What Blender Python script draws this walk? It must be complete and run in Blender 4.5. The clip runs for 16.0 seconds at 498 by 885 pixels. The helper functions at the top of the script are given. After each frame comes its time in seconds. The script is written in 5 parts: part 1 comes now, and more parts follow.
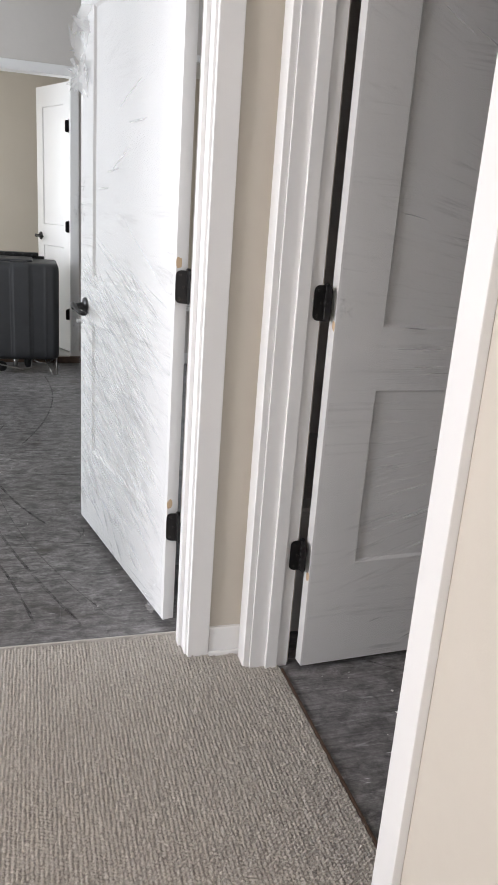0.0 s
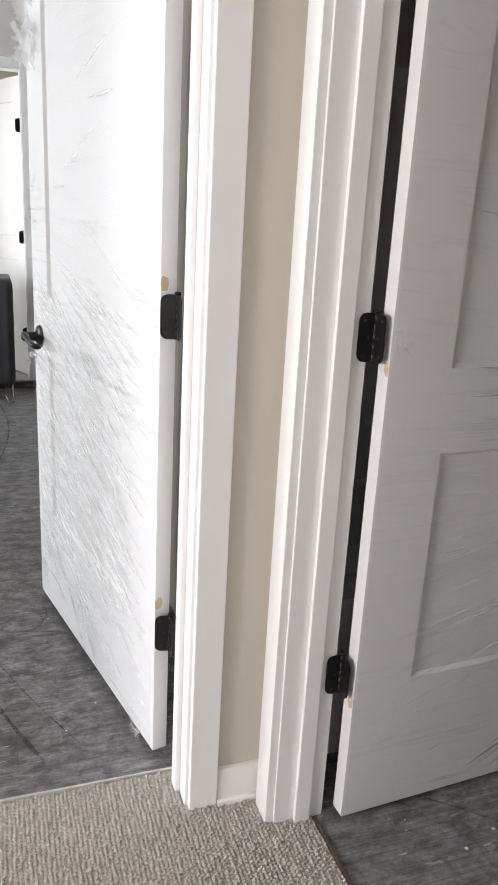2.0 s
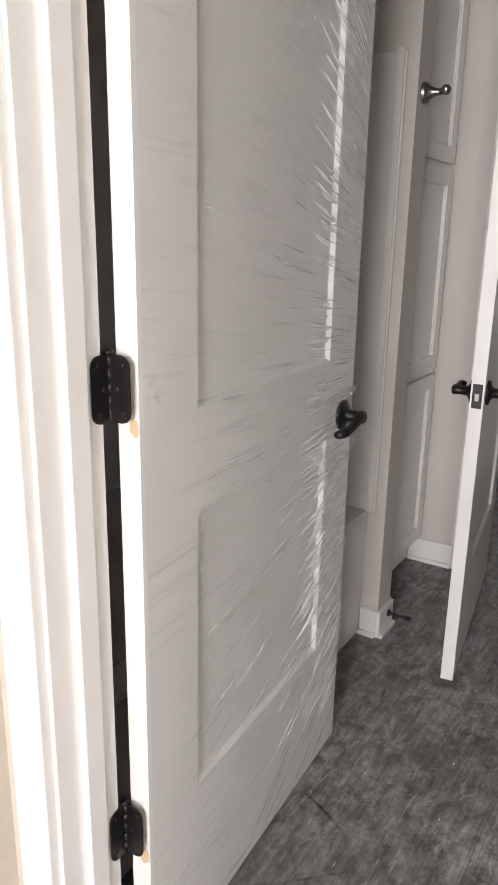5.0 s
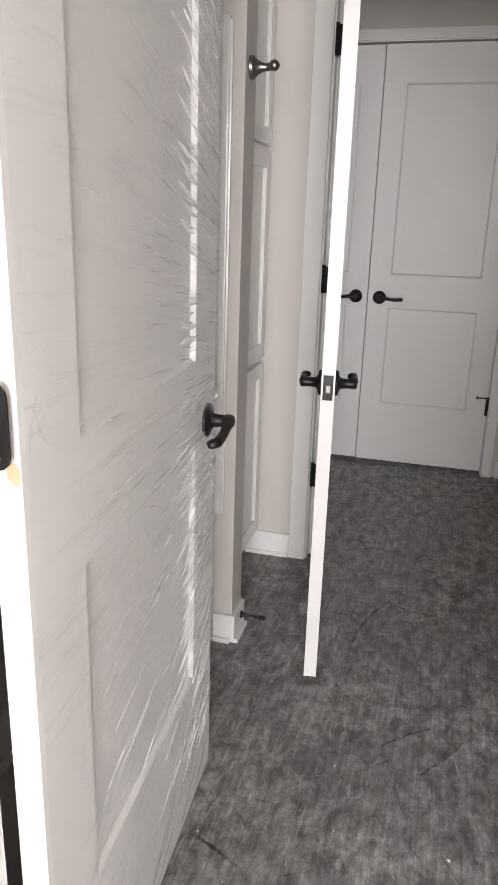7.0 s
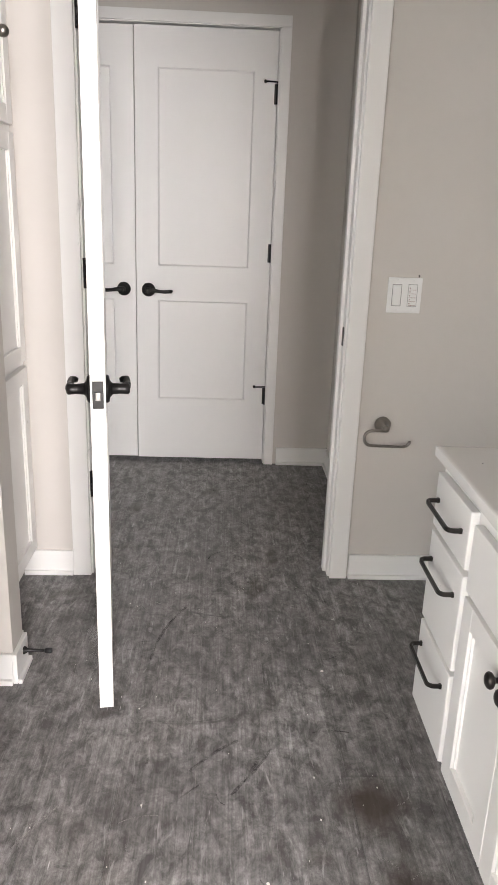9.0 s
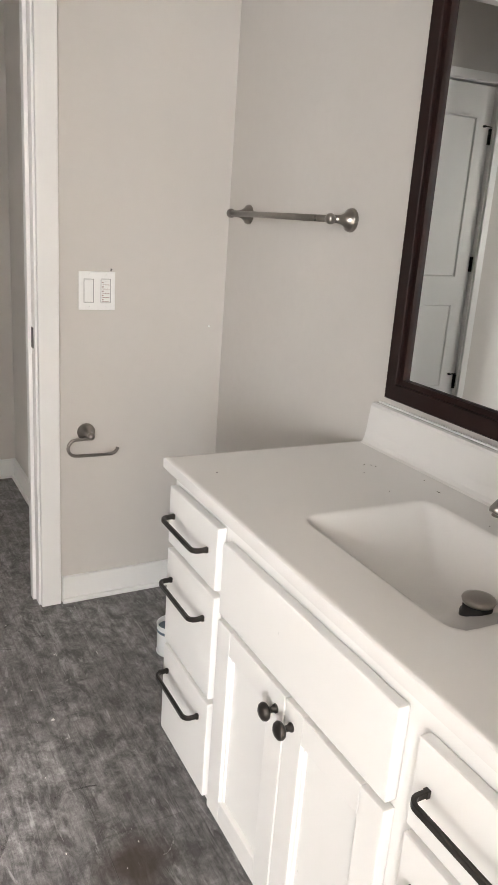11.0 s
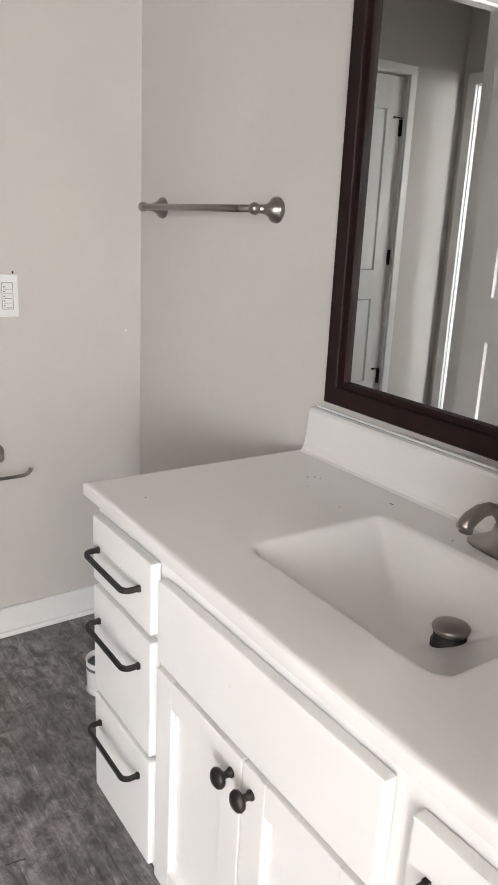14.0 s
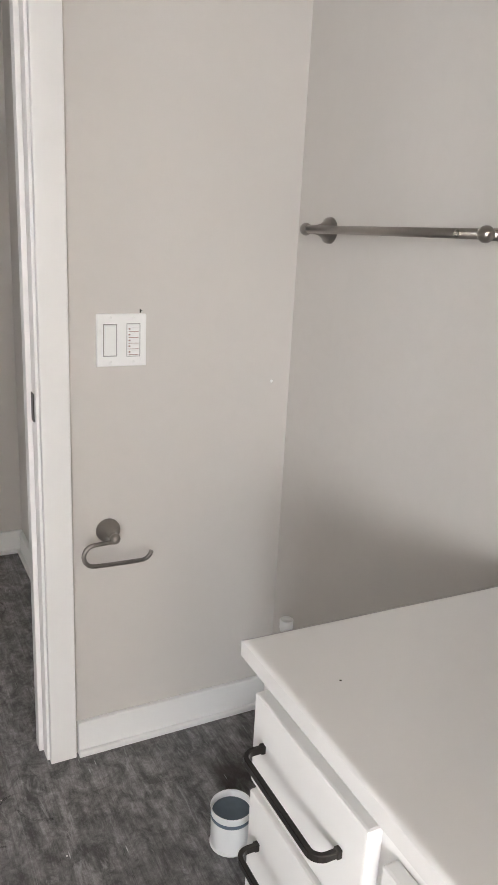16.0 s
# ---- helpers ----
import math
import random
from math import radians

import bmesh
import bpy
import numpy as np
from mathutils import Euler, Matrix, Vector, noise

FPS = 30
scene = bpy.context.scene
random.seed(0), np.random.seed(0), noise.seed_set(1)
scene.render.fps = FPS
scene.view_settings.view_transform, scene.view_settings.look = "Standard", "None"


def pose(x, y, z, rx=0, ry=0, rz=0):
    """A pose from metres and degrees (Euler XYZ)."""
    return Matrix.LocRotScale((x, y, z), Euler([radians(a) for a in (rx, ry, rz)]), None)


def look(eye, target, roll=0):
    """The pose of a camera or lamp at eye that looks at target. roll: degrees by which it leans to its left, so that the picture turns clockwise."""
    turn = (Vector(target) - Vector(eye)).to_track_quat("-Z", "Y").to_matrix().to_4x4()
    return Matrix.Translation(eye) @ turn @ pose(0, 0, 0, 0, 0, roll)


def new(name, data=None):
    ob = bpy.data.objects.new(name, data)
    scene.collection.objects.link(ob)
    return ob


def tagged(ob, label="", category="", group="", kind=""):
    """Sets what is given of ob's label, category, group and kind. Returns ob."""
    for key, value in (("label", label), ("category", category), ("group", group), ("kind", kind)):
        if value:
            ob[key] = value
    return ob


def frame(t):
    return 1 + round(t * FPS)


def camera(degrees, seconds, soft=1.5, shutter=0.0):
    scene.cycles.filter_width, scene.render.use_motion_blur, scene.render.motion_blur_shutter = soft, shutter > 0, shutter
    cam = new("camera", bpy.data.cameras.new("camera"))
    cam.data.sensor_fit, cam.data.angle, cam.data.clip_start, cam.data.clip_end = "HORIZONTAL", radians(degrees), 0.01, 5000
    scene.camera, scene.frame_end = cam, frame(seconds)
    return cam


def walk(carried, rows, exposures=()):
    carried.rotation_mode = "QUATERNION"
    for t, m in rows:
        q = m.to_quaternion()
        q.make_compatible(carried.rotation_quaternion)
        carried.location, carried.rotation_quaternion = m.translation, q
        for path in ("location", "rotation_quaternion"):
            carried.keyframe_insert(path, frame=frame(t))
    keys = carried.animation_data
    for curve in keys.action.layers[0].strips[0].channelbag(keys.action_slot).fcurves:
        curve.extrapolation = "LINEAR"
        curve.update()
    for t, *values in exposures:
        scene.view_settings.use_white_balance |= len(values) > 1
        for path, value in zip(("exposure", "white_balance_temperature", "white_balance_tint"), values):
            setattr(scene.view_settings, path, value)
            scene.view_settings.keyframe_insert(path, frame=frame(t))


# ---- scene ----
cam = camera(37.9, 16.0)
PATH = [
    (0, (0.374, 0.276, 1.245), (0.938, 2.103, 0.66), 4.1),
    (0.5, (0.455, 0.37, 1.238), (0.944, 2.215, 0.639), 3.9),
    (1, (0.454, 0.548, 1.232), (0.922, 2.4, 0.642), 3.8),
    (1.5, (0.42, 0.738, 1.242), (0.938, 2.585, 0.676), 3.5),
    (2, (0.434, 0.837, 1.234), (1.084, 2.643, 0.67), 3.1),
    (2.5, (0.454, 0.955, 1.225), (1.293, 2.684, 0.674), 2.6),
    (3, (0.407, 1.069, 1.233), (1.49, 2.66, 0.689), 2.2),
    (3.5, (0.34, 1.157, 1.263), (1.641, 2.562, 0.683), 2.2),
    (4, (0.311, 1.203, 1.262), (1.758, 2.46, 0.69), 1.9),
    (4.2, (0.324, 1.232, 1.259), (1.811, 2.442, 0.691), 1.7),
    (6.3, (0.487, 1.533, 1.256), (2.271, 2.223, 0.672), 1.3),
    (6.5, (0.489, 1.553, 1.261), (2.292, 2.183, 0.67), 1.5),
    (7, (0.498, 1.571, 1.259), (2.343, 2.063, 0.666), 1.8),
    (7.5, (0.504, 1.587, 1.258), (2.383, 1.935, 0.666), 2.1),
    (8, (0.516, 1.596, 1.254), (2.418, 1.783, 0.664), 2.2),
    (8.5, (0.566, 1.589, 1.255), (2.475, 1.631, 0.66), 2.2),
    (9, (0.651, 1.572, 1.261), (2.556, 1.481, 0.66), 2.1),
    (9.5, (0.753, 1.543, 1.259), (2.647, 1.294, 0.663), 2.0),
    (10, (0.829, 1.545, 1.253), (2.672, 1.045, 0.66), 2.3),
    (10.2, (0.842, 1.569, 1.259), (2.651, 0.955, 0.665), 2.8),
    (12.3, (0.879, 1.641, 1.247), (2.426, 0.503, 0.691), 4.6),
    (12.5, (0.88, 1.643, 1.247), (2.419, 0.493, 0.691), 4.6),
    (13, (0.889, 1.642, 1.244), (2.42, 0.482, 0.685), 4.4),
    (13.5, (0.934, 1.621, 1.24), (2.471, 0.474, 0.673), 3.7),
    (14, (1.02, 1.557, 1.237), (2.576, 0.438, 0.667), 2.9),
    (14.5, (1.105, 1.468, 1.245), (2.697, 0.398, 0.679), 2.0),
    (15, (1.208, 1.426, 1.245), (2.839, 0.412, 0.686), 1.7),
    (15.5, (1.379, 1.426, 1.252), (3.05, 0.469, 0.71), 2.1),
    (16, (1.51, 1.445, 1.254), (3.213, 0.549, 0.708), 2.9),
]
EXPOSURE = [(0.0, -1.55, 6300, 10), (1.5, -1.42, 6350, 10), (2.5, -1.42, 6450, 10), (3.5, -1.22, 6500, 10), (5.5, -0.68, 6700, 10), (7.0, -0.40, 6600, 10), (8.0, 0.0, 6650, 10), (9.0, 0.30, 6750, 10), (10.0, 0.62, 7000, 10), (12.5, 0.75, 6600, 10), (14.0, 0.72, 6600, 10), (15.0, 0.56, 6700, 10), (16.0, 0.74, 6600, 10)]
walk(cam, [(t, look(eye, target, roll)) for t, eye, target, roll in PATH], EXPOSURE)

# ---- world, sun, window light ----
world = bpy.data.worlds.new("sky")
scene.world = world
world.use_nodes = True
wn = world.node_tree.nodes
sky = wn.new("ShaderNodeTexSky")
sky.sky_type, sky.sun_disc = "NISHITA", False
sky.sun_elevation, sky.sun_rotation = radians(42), radians(200)
world.node_tree.links.new(sky.outputs[0], wn["Background"].inputs[0])
wn["Background"].inputs[1].default_value = 0.12


def window_light(name, eye, target, w, h, watts, color=(1, 1, 1)):
    """Daylight in the opening of a window."""
    lamp = bpy.data.lights.new(name, "AREA")
    lamp.shape, lamp.size, lamp.size_y, lamp.energy, lamp.color = "RECTANGLE", w, h, watts, color
    ob = new(name, lamp)
    ob.matrix_world = look(eye, target)
    return ob


window_light("daylight_bedroom_west", (-3.36, 0.60, 1.35), (0, 0.60, 1.25), 1.55, 2.0, 400, (1.0, 0.965, 0.99))
window_light("daylight_bedroom_south", (-0.6, -2.66, 1.45), (-0.6, 0, 1.3), 1.6, 1.5, 40, (1.0, 0.965, 0.995))
window_light("daylight_living_west", (-3.36, 4.4, 1.5), (0, 4.4, 1.3), 2.6, 1.9, 480, (0.92, 0.95, 1.0))
window_light("daylight_living_north", (1.8, 6.56, 1.5), (3.6, 2.6, 1.0), 1.6, 1.9, 14, (0.72, 0.86, 1.0))
window_light("daylight_next_room", (-1.56, 7.8, 1.5), (0, 7.8, 1.3), 1.4, 1.4, 95, (1.0, 0.98, 0.95))


# ---- materials ----
def material(name):
    m = bpy.data.materials.new(name)
    m.use_nodes = True
    nt = m.node_tree
    return m, nt, nt.nodes["Principled BSDF"]


def node(nt, kind, **inputs):
    n = nt.nodes.new("ShaderNode" + kind)
    for key, value in inputs.items():
        n.inputs[key.replace("_", " ")].default_value = value
    return n


def ramp(nt, fac, *stops):
    n = nt.nodes.new("ShaderNodeValToRGB")
    el = n.color_ramp.elements
    while len(el) < len(stops):
        el.new(0.5)
    for e, (p, c) in zip(el, stops):
        e.position, e.color = p, (*c, 1) if len(c) == 3 else c
    nt.links.new(fac, n.inputs[0])
    return n.outputs[0]


def mapped(nt, scale=(1, 1, 1), rot=(0, 0, 0), coord="world"):
    mp = nt.nodes.new("ShaderNodeMapping")
    mp.inputs["Scale"].default_value = scale
    mp.inputs["Rotation"].default_value = [radians(a) for a in rot]
    if coord == "world":
        src = nt.nodes.new("ShaderNodeNewGeometry").outputs["Position"]
    else:
        src = nt.nodes.new("ShaderNodeTexCoord").outputs["Object"]
    nt.links.new(src, mp.inputs["Vector"])
    return mp.outputs[0]


def noise_tex(nt, vec, scale, detail=4, rough=0.55, distort=0.0):
    n = node(nt, "TexNoise", Scale=scale, Detail=detail, Roughness=rough, Distortion=distort)
    nt.links.new(vec, n.inputs["Vector"])
    return n.outputs[0]


def mix_rgb(nt, fac, a, b, mode="MIX"):
    n = nt.nodes.new("ShaderNodeMix")
    n.data_type, n.blend_type = "RGBA", mode
    for i, v in ((0, fac), (6, a), (7, b)):
        if hasattr(v, "is_linked"):
            nt.links.new(v, n.inputs[i])
        else:
            n.inputs[i].default_value = v if i == 0 else (*v, 1)
    return n.outputs[2]


def math_node(nt, op, a, b=0.0):
    n = nt.nodes.new("ShaderNodeMath")
    n.operation = op
    for i, v in ((0, a), (1, b)):
        if hasattr(v, "is_linked"):
            nt.links.new(v, n.inputs[i])
        else:
            n.inputs[i].default_value = v
    return n.outputs[0]


def bump(nt, bsdf, height, strength, distance):
    n = node(nt, "Bump", Strength=strength, Distance=distance)
    nt.links.new(height, n.inputs["Height"])
    nt.links.new(n.outputs[0], bsdf.inputs["Normal"])
    return n


def painted(name, colour, rough, tone=0.04, relief=0.25, relief_scale=220, spec=0.5):
    """Paint: slight tone change at two scales and roller or brush relief."""
    m, nt, b = material(name)
    v = mapped(nt)
    dark = tuple(c * (1 - tone) for c in colour)
    light = tuple(min(1, c * (1 + tone * 0.6)) for c in colour)
    big = noise_tex(nt, v, 1.7, 5)
    col = ramp(nt, big, (0.3, dark), (0.7, light))
    fine = noise_tex(nt, v, 35, 3)
    col = mix_rgb(nt, ramp(nt, fine, (0.45, (0, 0, 0)), (0.75, (0.35, 0.35, 0.35))), col, dark)
    nt.links.new(col, b.inputs["Base Color"])
    nt.links.new(ramp(nt, fine, (0.2, (rough * 0.9,) * 3), (0.8, (min(1, rough * 1.12),) * 3)), b.inputs["Roughness"])
    b.inputs["Specular IOR Level"].default_value = spec
    bump(nt, b, noise_tex(nt, v, relief_scale, 2), relief, 0.0006)
    return m


WALL = painted("greige_wall_paint", (0.632, 0.60, 0.565), 0.55, 0.035, 0.35, 260)
WALL_B = painted("beige_wall_paint", (0.62, 0.575, 0.50), 0.6, 0.035, 0.35, 260)
CEIL = painted("white_ceiling_paint", (0.78, 0.77, 0.75), 0.8, 0.03, 0.6, 150)
TRIM = painted("white_trim_paint", (0.86, 0.855, 0.84), 0.32, 0.02, 0.15, 120)
DOOR = painted("white_door_paint", (0.79, 0.785, 0.775), 0.36, 0.02, 0.18, 160)
CABINET = painted("white_cabinet_paint", (0.82, 0.81, 0.79), 0.3, 0.02, 0.1, 160)
PRIMER = painted("tan_filler_on_edge", (0.62, 0.46, 0.30), 0.8, 0.1, 0.4, 120)


def plain(name, colour, rough, metal=0.0, tone=0.12, scale=30, spec=0.5):
    m, nt, b = material(name)
    v = mapped(nt)
    n = noise_tex(nt, v, scale, 4)
    col = ramp(nt, n, (0.3, tuple(c * (1 - tone) for c in colour)), (0.7, tuple(min(1, c * (1 + tone)) for c in colour)))
    nt.links.new(col, b.inputs["Base Color"])
    nt.links.new(ramp(nt, n, (0.2, (rough * 0.8,) * 3), (0.8, (min(1, rough * 1.25),) * 3)), b.inputs["Roughness"])
    b.inputs["Metallic"].default_value = metal
    b.inputs["Specular IOR Level"].default_value = spec
    return m


BLACK = plain("matte_black_metal", (0.012, 0.011, 0.011), 0.38, 0.3)
BRONZE = plain("dark_bronze_metal", (0.045, 0.040, 0.037), 0.34, 0.75)
SCREW = plain("screw_steel", (0.25, 0.24, 0.23), 0.35, 0.9)
NICKEL = plain("brushed_nickel", (0.34, 0.315, 0.29), 0.31, 1.0, 0.02, 4)
SOLID = painted("cultured_marble", (0.80, 0.785, 0.765), 0.16, 0.015, 0.02, 60)
MIRROR_FRAME = plain("dark_espresso_wood", (0.016, 0.006, 0.005), 0.5, 0.0, 0.3, 24, 0.2)
PLASTIC_W = plain("white_plastic", (0.87, 0.87, 0.86), 0.3, 0, 0.02)
PLASTIC_G = plain("dark_grey_plastic", (0.040, 0.041, 0.044), 0.5, 0, 0.12, 12)
PLASTIC_K = plain("black_plastic", (0.01, 0.01, 0.011), 0.4, 0, 0.1, 12)
RED_INK = plain("red_print", (0.33, 0.20, 0.18), 0.5)
GREY_BAND = plain("grey_blue_print", (0.12, 0.16, 0.20), 0.4)
OAK_STRIP = plain("brown_threshold_wood", (0.10, 0.06, 0.04), 0.5, 0, 0.3, 20)
DEBRIS = plain("pale_debris", (0.62, 0.58, 0.52), 0.8, 0, 0.2, 80)
DARK_BITS = plain("dark_specks", (0.03, 0.025, 0.022), 0.7)
DUST = plain("drywall_dust_chip", (0.75, 0.73, 0.70), 0.9)
m, nt, b = material("dark_scuff")
b.inputs["Base Color"].default_value, b.inputs["Roughness"].default_value = (0.035, 0.033, 0.033, 1), 0.75
mx, tr = nt.nodes.new("ShaderNodeMixShader"), nt.nodes.new("ShaderNodeBsdfTransparent")
nt.links.new(ramp(nt, noise_tex(nt, mapped(nt), 16, 5, 0.7), (0.35, (0, 0, 0)), (0.70, (0.75, 0.75, 0.75))), mx.inputs[0])
nt.links.new(tr.outputs[0], mx.inputs[1])
nt.links.new(b.outputs[0], mx.inputs[2])
nt.links.new(mx.outputs[0], nt.nodes["Material Output"].inputs["Surface"])
SCUFF = m
m, nt, b = material("pale_plaster_smear")
b.inputs["Base Color"].default_value, b.inputs["Roughness"].default_value = (0.62, 0.60, 0.58, 1), 0.9
mx, tr = nt.nodes.new("ShaderNodeMixShader"), nt.nodes.new("ShaderNodeBsdfTransparent")
nt.links.new(ramp(nt, noise_tex(nt, mapped(nt), 60, 5, 0.7), (0.40, (0, 0, 0)), (0.65, (0.6, 0.6, 0.6))), mx.inputs[0])
nt.links.new(tr.outputs[0], mx.inputs[1])
nt.links.new(b.outputs[0], mx.inputs[2])
nt.links.new(mx.outputs[0], nt.nodes["Material Output"].inputs["Surface"])
SMEAR = m

m, nt, b = material("mirror_glass")
b.inputs["Base Color"].default_value, b.inputs["Metallic"].default_value, b.inputs["Roughness"].default_value = (0.90, 0.91, 0.90, 1), 1.0, 0.01
MIRROR = m


def floor_material():
    """Dark vinyl planks with grain along x, under builder's dust: smudges, swirls, pale scratches and damp brown stains."""
    m, nt, b = material("dusty_vinyl_plank")
    rnd = nt.nodes.new("ShaderNodeObjectInfo").outputs["Random"]
    base = ramp(nt, rnd, (0.0, (0.066, 0.062, 0.062)), (0.5, (0.082, 0.077, 0.077)), (1.0, (0.104, 0.098, 0.099)))
    grain = noise_tex(nt, mapped(nt, (4, 120, 1)), 1.0, 7, 0.7, 0.5)
    col = mix_rgb(nt, ramp(nt, grain, (0.40, (0, 0, 0)), (0.60, (0.6, 0.6, 0.6))), base, (0.034, 0.030, 0.028))
    v = mapped(nt)
    cloud = noise_tex(nt, v, 2.1, 6, 0.62, 0.5)
    swirl = noise_tex(nt, mapped(nt, (0.8, 1.25, 1)), 19, 9, 0.74, 0.4)
    fine = noise_tex(nt, v, 70, 5, 0.75, 0.3)
    f = math_node(nt, "MULTIPLY", ramp(nt, cloud, (0.34, (0.45, 0.45, 0.45)), (0.68, (0.95, 0.95, 0.95))), ramp(nt, swirl, (0.40, (0.08, 0.08, 0.08)), (0.64, (1, 1, 1))))
    f = math_node(nt, "MULTIPLY", f, ramp(nt, fine, (0.3, (0.45, 0.45, 0.45)), (0.6, (1, 1, 1))))
    f = math_node(nt, "MULTIPLY", f, ramp(nt, grain, (0.36, (1, 1, 1)), (0.62, (0.62, 0.62, 0.62))))
    col = mix_rgb(nt, math_node(nt, "MULTIPLY", f, 0.9), col, (0.60, 0.582, 0.575))
    thin = noise_tex(nt, mapped(nt, (9, 260, 1)), 1.0, 4, 0.6, 0.3)
    col = mix_rgb(nt, ramp(nt, thin, (0.52, (0, 0, 0)), (0.66, (0.22, 0.22, 0.22))), col, (0.050, 0.045, 0.043))
    for rot, sc, lo in ((34, (8, 36, 1), 0.60), (-52, (10, 44, 1), 0.63)):
        smear = noise_tex(nt, mapped(nt, sc, (0, 0, rot)), 1.0, 5, 0.65, 0.8)
        col = mix_rgb(nt, ramp(nt, smear, (lo, (0, 0, 0)), (lo + 0.10, (0.34, 0.34, 0.34))), col, (0.62, 0.61, 0.61))
    rub = noise_tex(nt, mapped(nt, (14, 5, 1), (0, 0, 62)), 1.0, 4, 0.6, 1.4)
    col = mix_rgb(nt, ramp(nt, rub, (0.64, (0, 0, 0)), (0.74, (0.6, 0.6, 0.6))), col, (0.040, 0.037, 0.036))
    stain = noise_tex(nt, mapped(nt, (1, 1.5, 1), (0, 0, 20)), 3.2, 3, 0.5, 0.4)
    col = mix_rgb(nt, ramp(nt, stain, (0.64, (0, 0, 0)), (0.72, (0.75, 0.75, 0.75))), col, (0.045, 0.033, 0.026))
    # two damp brown patches in front of the vanity
    for px, py, size in ((1.95, 1.20, 0.10), (1.72, 1.17, 0.095)):
        far = nt.nodes.new("ShaderNodeVectorMath")
        far.operation = "DISTANCE"
        nt.links.new(v, far.inputs[0])
        far.inputs[1].default_value = (px, py, 0)
        d = math_node(nt, "ADD", far.outputs["Value"], math_node(nt, "MULTIPLY", noise_tex(nt, v, 14, 4), 0.10))
        col = mix_rgb(nt, ramp(nt, d, (size * 0.75, (0.85, 0.85, 0.85)), (size * 1.5, (0, 0, 0))), col, (0.036, 0.022, 0.015))
    vor = node(nt, "TexVoronoi", Scale=1.0)
    nt.links.new(mapped(nt, (7, 60, 1), (0, 0, 58)), vor.inputs["Vector"])
    scr = ramp(nt, vor.outputs["Distance"], (0.04, (1, 1, 1)), (0.09, (0, 0, 0)))
    gate = ramp(nt, noise_tex(nt, v, 6, 3), (0.50, (0, 0, 0)), (0.60, (0.9, 0.9, 0.9)))
    col = mix_rgb(nt, math_node(nt, "MULTIPLY", scr, gate), col, (0.66, 0.65, 0.65))
    nt.links.new(col, b.inputs["Base Color"])
    b.inputs["Diffuse Roughness"].default_value = 1.0
    nt.links.new(ramp(nt, cloud, (0.3, (0.34,) * 3), (0.7, (0.58,) * 3)), b.inputs["Roughness"])
    bump(nt, b, grain, 0.3, 0.0006)
    return m


FLOOR = floor_material()
m, nt, b = material("plank_joint_shadow")
b.inputs["Base Color"].default_value, b.inputs["Roughness"].default_value = (0.26, 0.245, 0.235, 1), 0.9
JOINT = m


def carpet_material():
    m, nt, b = material("grey_loop_carpet")
    v = mapped(nt)
    n1 = noise_tex(nt, v, 420, 3, 0.7)
    n2 = noise_tex(nt, mapped(nt, (1, 1.6, 1)), 120, 3, 0.6)
    n3 = noise_tex(nt, v, 3.0, 4, 0.6)
    col = ramp(nt, n1, (0.3, (0.24, 0.215, 0.185)), (0.5, (0.60, 0.55, 0.49)), (0.70, (0.88, 0.84, 0.78)))
    col = mix_rgb(nt, ramp(nt, n2, (0.42, (0, 0, 0)), (0.66, (0.5, 0.5, 0.5))), col, (0.27, 0.243, 0.214))
    col = mix_rgb(nt, ramp(nt, n3, (0.35, (0, 0, 0)), (0.7, (0.25, 0.25, 0.25))), col, (0.55, 0.51, 0.465))
    nt.links.new(col, b.inputs["Base Color"])
    b.inputs["Roughness"].default_value = 1.0
    b.inputs["Specular IOR Level"].default_value = 0.1
    b.inputs["Sheen Weight"].default_value = 0.2
    bump(nt, b, n1, 0.9, 0.003)
    return m


CARPET = carpet_material()


